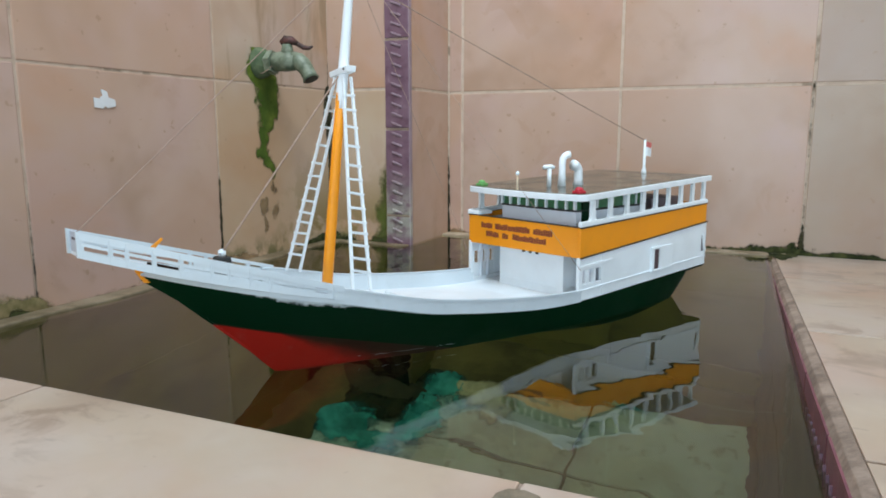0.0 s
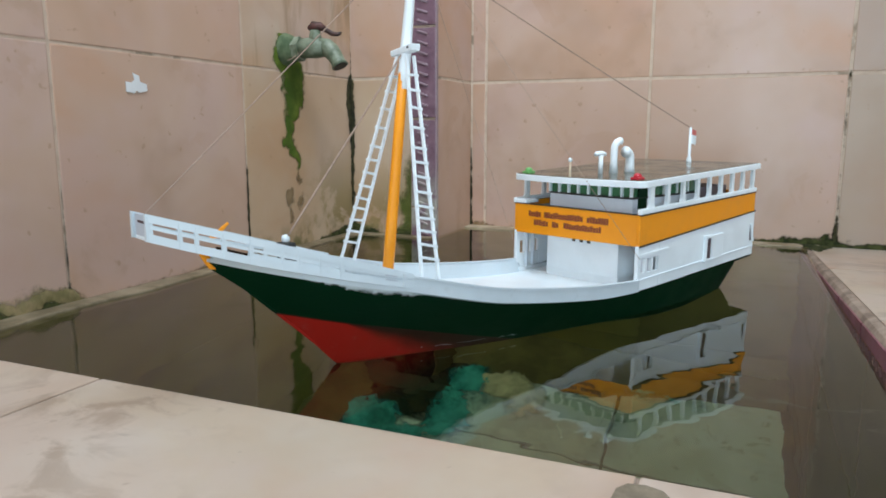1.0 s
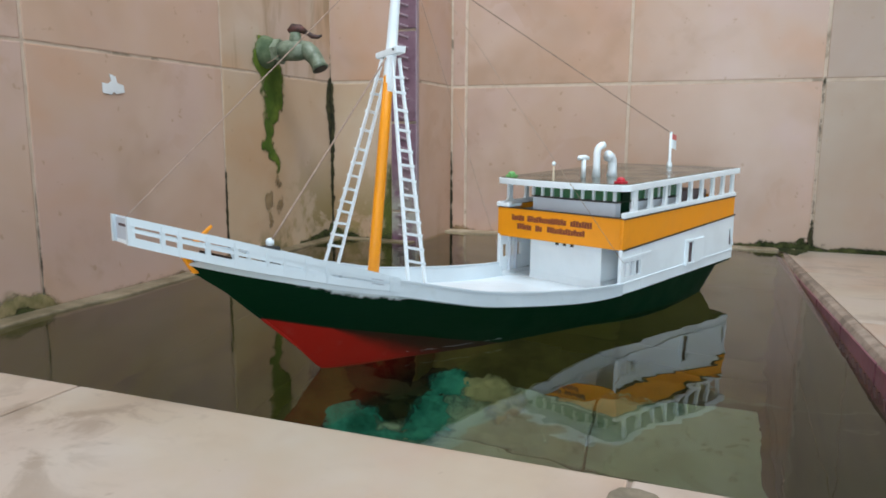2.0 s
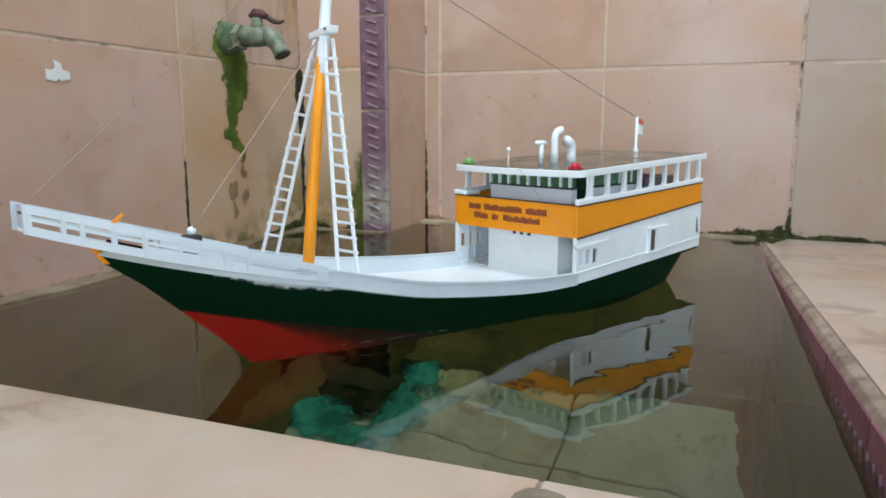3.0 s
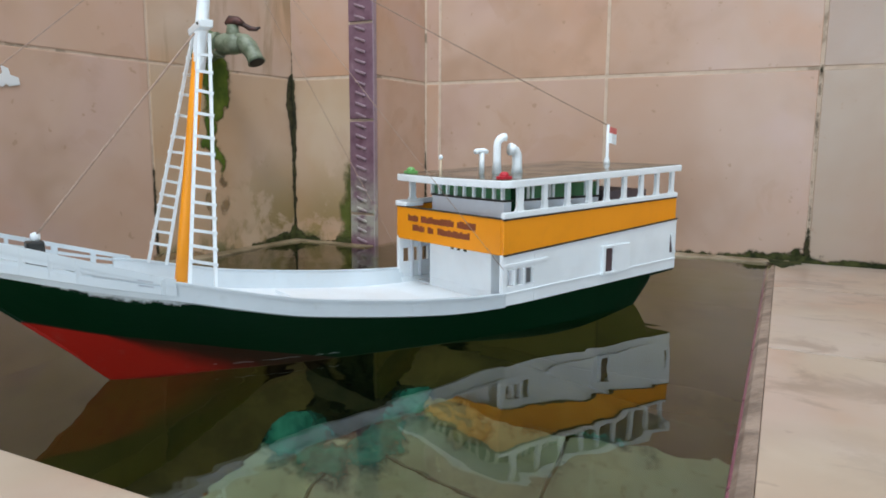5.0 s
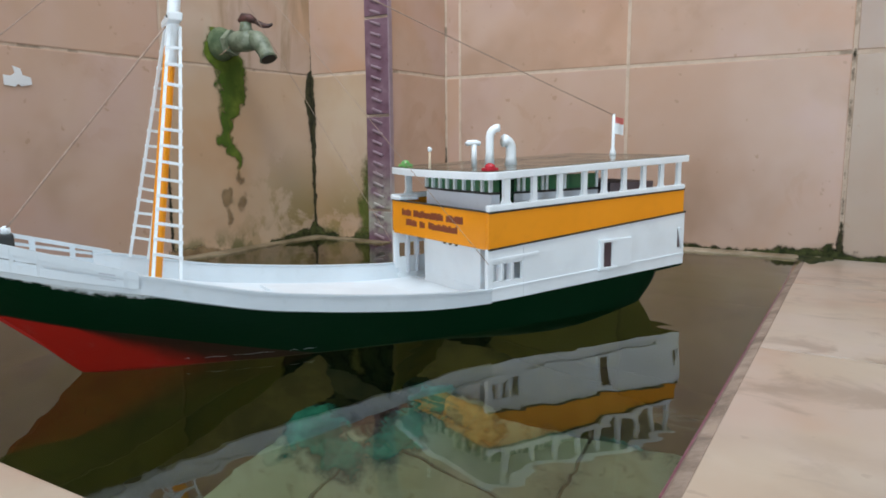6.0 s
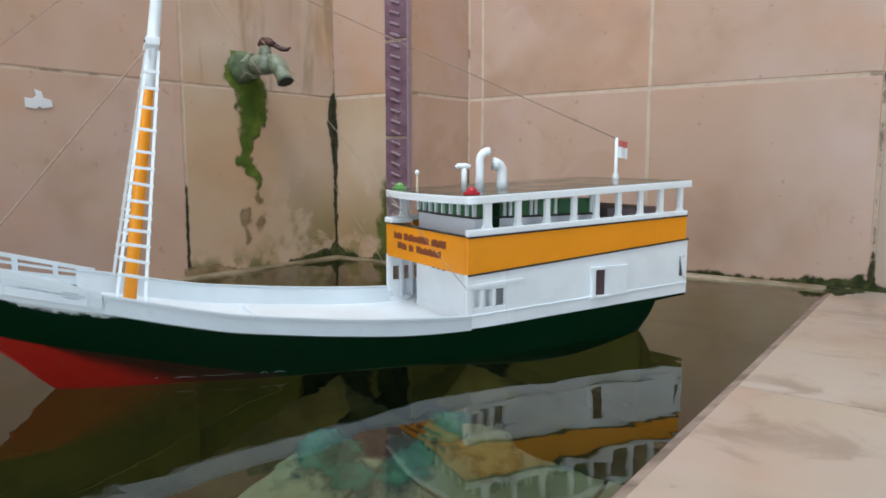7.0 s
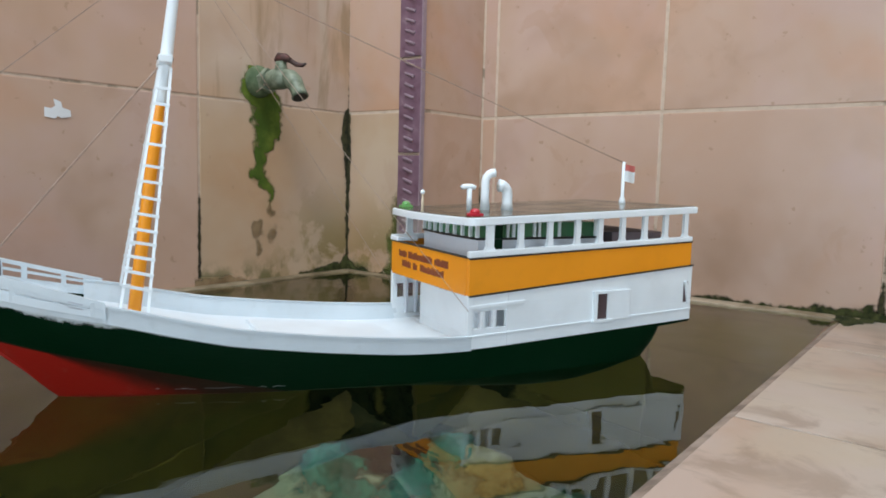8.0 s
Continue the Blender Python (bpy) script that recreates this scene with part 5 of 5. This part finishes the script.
# dark patches on the floor near the pillar
smear("sunken_dark_mat", ((-0.17, 0.08), (-0.30, 0.0), blob((-0.045, -0.150, 0.085, 0.085), (-0.125, -0.170, 0.055, 0.075), (0.0, -0.06, 0.055, 0.055), (-0.125, -0.26, 0.03, 0.05))), "z", DEEP, 0.006, M_DEEP, "dark patches on the basin floor", "algae", cell=0.006, rag=2.0)
smear("teal_algae_mat", ((-0.15, 0.10), (-0.36, -0.04), blob((-0.070, -0.268, 0.056, 0.060), (0.045, -0.110, 0.042, 0.062), (0.042, -0.205, 0.042, 0.090), (-0.010, -0.285, 0.06, 0.045))), "z", DEEP + 0.002, 0.012, M_TEAL, "teal algae grown over the basin floor", "algae", cell=0.005, rag=1.6)
smear("teal_algae_mat", ((0.13, 0.46), (-0.16, 0.0), blob((0.22, -0.052, 0.075, 0.016), (0.345, -0.040, 0.070, 0.014), (0.312, -0.122, 0.009, 0.022))), "z", DEEP, 0.008, M_TEAL, "teal algae grown over the basin floor", "algae", cell=0.005, rag=1.5)
smear("silt_heap", ((0.02, 0.20), (-0.18, -0.03), blob((0.115, -0.100, 0.062, 0.042), (0.150, -0.135, 0.03, 0.025))), "z", DEEP, 0.016, M_SANDHILL, "low heap of yellowish silt on the basin floor", "silt", cell=0.005, rag=2.0)


def ledge(name, pts, z0, z1, material, label):
    """A low uneven lip of cement where the wall meets the water."""
    return tagged(mesh_object(name, prism(pts, z0, z1, 0.0015), material), label, "ledge", kind="structure")


def wavy(a, b, base, amp, seed, along):
    ts = np.linspace(a, b, 28)
    if along == "y":
        return [(base + amp * noise.noise(Vector((t * 14, seed, 0))), t) for t in ts]
    return [(t, base + amp * noise.noise(Vector((t * 14, seed, 0)))) for t in ts]


ledge("ledge_west", [(WEST, -0.893), *wavy(-0.893, JOG_Y, WEST + 0.026, 0.012, 1.5, "y"), (WEST, JOG_Y)], WATER - 0.02, WATER + 0.0022, M_WETCEMENT, "wet cement lip along the wall at the water line")
ledge("ledge_pillar", [*wavy(WEST, JOG_X, JOG_Y - 0.022, 0.008, 4.5, "x"), (JOG_X, JOG_Y), (WEST, JOG_Y)], WATER - 0.02, WATER + 0.0018, M_WETCEMENT, "wet cement lip at the foot of the pillar")
ledge("ledge_north", [*wavy(JOG_X, EAST_IN, NORTH - 0.030, 0.006, 8.5, "x"), (EAST_IN, NORTH), (JOG_X, NORTH)], WATER - 0.02, WATER + 0.0030, M_LIMECEMENT, "wet cement lip along the back wall")


def sticker():
    t = empty("paper_sticker", pose(WEST + 0.0006, -0.621, 0.240) @ Matrix.Diagonal((1.0, 0.9, 0.86, 1.0)))
    outline = [(-0.017, -0.006), (-0.004, -0.008), (0.000, -0.004), (0.004, -0.007), (0.017, -0.004), (0.016, 0.005), (0.006, 0.008), (0.004, 0.016), (-0.005, 0.019), (-0.003, 0.010), (-0.008, 0.006), (-0.017, 0.007)]
    bm = bmesh.new()
    lo = [bm.verts.new((0, u, v)) for u, v in outline]
    hi = [bm.verts.new((0.0007 + 0.001 * abs(noise.noise(Vector((u * 90, v * 90, 0)))), u, v)) for u, v in outline]
    n = len(lo)
    for k in range(n):
        bm.faces.new((lo[k], lo[(k + 1) % n], hi[(k + 1) % n], hi[k]))
    bm.faces.new(hi)
    bm.faces.new(lo[::-1])
    part("paper", bm, M_PAPER, t)
    return tagged(t, "torn scrap of white paper sticker stuck to the tiles", "sticker")


sticker()


# ---- purple edge strips ----
def strip_piece(parent, m, length, width, depth, material, rib_material):
    """One listello of the purple edge strip, with slanting raised ribs along its middle."""
    bm = box(-width / 2, width / 2, 0, depth, GAP / 2, length - GAP / 2, 0.0012)
    ob = part("edge_strip", bm, material, parent)
    ob.matrix_basis = m
    if rib_material:
        k = 9
        for i in range(k):
            z = length * (i + 0.5) / k
            part("rib", bar((-width * 0.22, 0.0002, z + 0.0026), (width * 0.20, 0.0002, z - 0.0040), 0.0034, 0.0058, (0, 1, 0), 0.0009), rib_material, ob)
    return ob


for i in range(-1, 9):
    z0 = 0.058 + 0.1525 * i
    strip_piece(wall_northwest, pose(-0.0315, JOG_Y - 0.003, z0), 0.1525, 0.046, 0.010, M_PURPLE, M_PURPLE_RIB)
bm = box(-0.0085, -0.0065, JOG_Y - 0.0035, JOG_Y + 0.006, -0.1, TOP, 0.0008)
part("edge_trim", bm, M_PURPLE_RIB, wall_northwest, "pale worn edge of the strip")


def placed(name, corners, material, parent, bevel):
    """A six-sided piece with its origin at its middle."""
    c = sum((Vector(p) for p in corners), Vector()) / 8
    ob = part(name, hexa([Vector(p) - c for p in corners], bevel), material, parent)
    ob.matrix_basis = Matrix.Translation(c)
    return ob


for i in range(7):
    y0 = SOUTH_IN - 0.02 + 0.1325 * i
    y1 = y0 + 0.1295
    s = placed("edge_strip", sloping(y0, y1, lambda y: edge_x(y) - 0.0030, lambda y: edge_x(y) + 0.009, lambda y: edge_z(y) - 0.062, lambda y: edge_z(y) - 0.0082), M_PURPLE_WET, basin_east, 0.001)
    for k in range(9):
        y = y0 + 0.1295 * (k + 0.5) / 9 - s.location.y
        x = edge_x(y + s.location.y) - s.location.x - 0.0032
        z = edge_z(y + s.location.y) - 0.036 - s.location.z
        part("rib", bar((x, y - 0.003, z - 0.011), (x, y + 0.003, z + 0.011), 0.0030, 0.0034, (1, 0, 0), 0.0009), M_PURPLE, s)

# ---- tiles ----
for z0, z1 in spans(ROWS_Z, DEEP, TOP - 0.01):
    wet = z1 < 0.0
    for y0, y1 in spans([JOG_Y + 0.008 - 0.3 * k for k in range(1, 9)], -2.68, JOG_Y + 0.003):
        low_right = -0.05 < z0 < 0.1 and y1 > -0.2
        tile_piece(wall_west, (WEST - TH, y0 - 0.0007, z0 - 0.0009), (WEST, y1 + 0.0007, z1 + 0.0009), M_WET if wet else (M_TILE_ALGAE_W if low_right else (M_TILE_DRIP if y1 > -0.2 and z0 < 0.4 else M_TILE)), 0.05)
    tile_piece(wall_northwest, (WEST + 0.0004, JOG_Y, z0), (-0.0560, JOG_Y + TH, z1), M_WET_DIM if wet else (M_TILE_ALGAE_P if -0.05 < z0 < 0.1 else M_TILE), 0.05)
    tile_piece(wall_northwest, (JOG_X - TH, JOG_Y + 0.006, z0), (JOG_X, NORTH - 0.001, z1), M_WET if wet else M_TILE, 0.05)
    for x0, x1 in spans([0.02 + 0.3 * k for k in range(0, 8)], JOG_X + 0.001, 2.09):
        pale = x0 > 0.6
        tile_piece(wall_north, (x0, NORTH, z0), (x1, NORTH + TH, z1), M_WET_LIT if wet else (M_TILE_PALE if pale else M_TILE), 0.05)
for z0, z1 in spans([-0.65, -0.35], DEEP, -0.056):
    for y0, y1 in spans([-0.54 + 0.3 * k for k in range(-1, 3)], SOUTH_IN, NORTH):
        top = (lambda y: edge_z(y) - 0.062) if z1 > -0.1 else (lambda y: z1)
        placed("tile", sloping(y0, y1, lambda y: edge_x(y), lambda y: edge_x(y) + TH, lambda y: z0, top), M_WET_DIM, basin_east, 0.0015)
    for x0, x1 in spans([0.145, 0.445], WEST, EAST_IN):
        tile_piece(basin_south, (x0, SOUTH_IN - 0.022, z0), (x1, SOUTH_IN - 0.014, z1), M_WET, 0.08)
# rim tiles
for y0, y1 in spans([-1.135, -0.835, -0.535, -0.222], SOUTH_END, NORTH - 0.001):
    for k, (x0, x1) in enumerate(((None, 0.7505), (0.7540, 1.05), (1.0535, 1.15))):
        y0, y1 = (y0 - 0.0005, y1 + 0.0005) if k == 0 else (y0, y1)
        inner = (lambda y: edge_x(y) + 0.0085) if k == 0 else (lambda y: x0)
        dz = random.uniform(-0.0004, 0.0004)
        placed("tile", sloping(y0, y1, inner, lambda y: x1, lambda y: edge_z(y) - TH - 0.003, lambda y: edge_z(y) + dz), M_RIM, basin_east, 0.0007)
for x0, x1 in spans([0.072, 0.445], WEST, 0.606):
    x0, x1 = x0 - 0.0012, x1 + 0.0012
    c = [(x0, SOUTH_END, front_z(x0) - 0.011), (x1, SOUTH_END, front_z(x1) - 0.011), (x1, front_y(x1), front_z(x1) - 0.011), (x0, front_y(x0), front_z(x0) - 0.011)]
    placed("tile", c + [(x, y, z + 0.011) for x, y, z in c], M_RIM, basin_south, 0.0016)
for y0, y1 in ((SOUTH_IN - 0.02, -0.535), (-0.5355, -0.2225), (-0.222, NORTH - 0.03)):
    c = []
    for dxs, dzs in (((-0.0025, 0.0083), (-0.0100, -0.0100)), ((0.0012, 0.0083), (-0.0034, -0.0010))):
        c += [(edge_x(y) + dxs[k], y, edge_z(y) + dzs[k]) for y, k in ((y0, 0), (y0, 1), (y1, 1), (y1, 0))]
    placed("raw_edge", c, M_EDGE, basin_east, 0.0008)
placed("raw_edge", [(x, front_y(x) + dy, front_z(x) + dz) for dz in (-0.014, -0.0016) for x, dy in ((WEST, -0.006), (EAST_IN, -0.006), (EAST_IN, 0.001), (WEST, 0.001))], M_EDGE, basin_south, 0.0008)
# worn cement in the front rim's wide joint
bm = prism([(0.4365, -0.99), (0.4350, -0.93), (0.4365, -0.906), (0.4410, -0.8985), (0.4500, -0.8965), (0.4590, -0.8990), (0.4640, -0.906), (0.4650, -0.94), (0.4640, -0.99)], 0.006, lambda x: front_z(x) + 0.0012, 0.0008)
part("cement_patch", bm, M_OLDCEMENT, basin_south, "worn greyish cement between two rim tiles")
# basin floor tiles
for x0, x1 in spans([0.006, 0.306], WEST + 0.03, 0.582):
    for y0, y1 in spans([-0.82, -0.518, -0.219], SOUTH_IN, NORTH - 0.03):
        tile_piece(basin_floor, (x0 + 0.0004, y0 + 0.0004, DEEP - 0.008), (x1 - 0.0004, y1 - 0.0004, DEEP), M_FLOORTILE, 0.15)
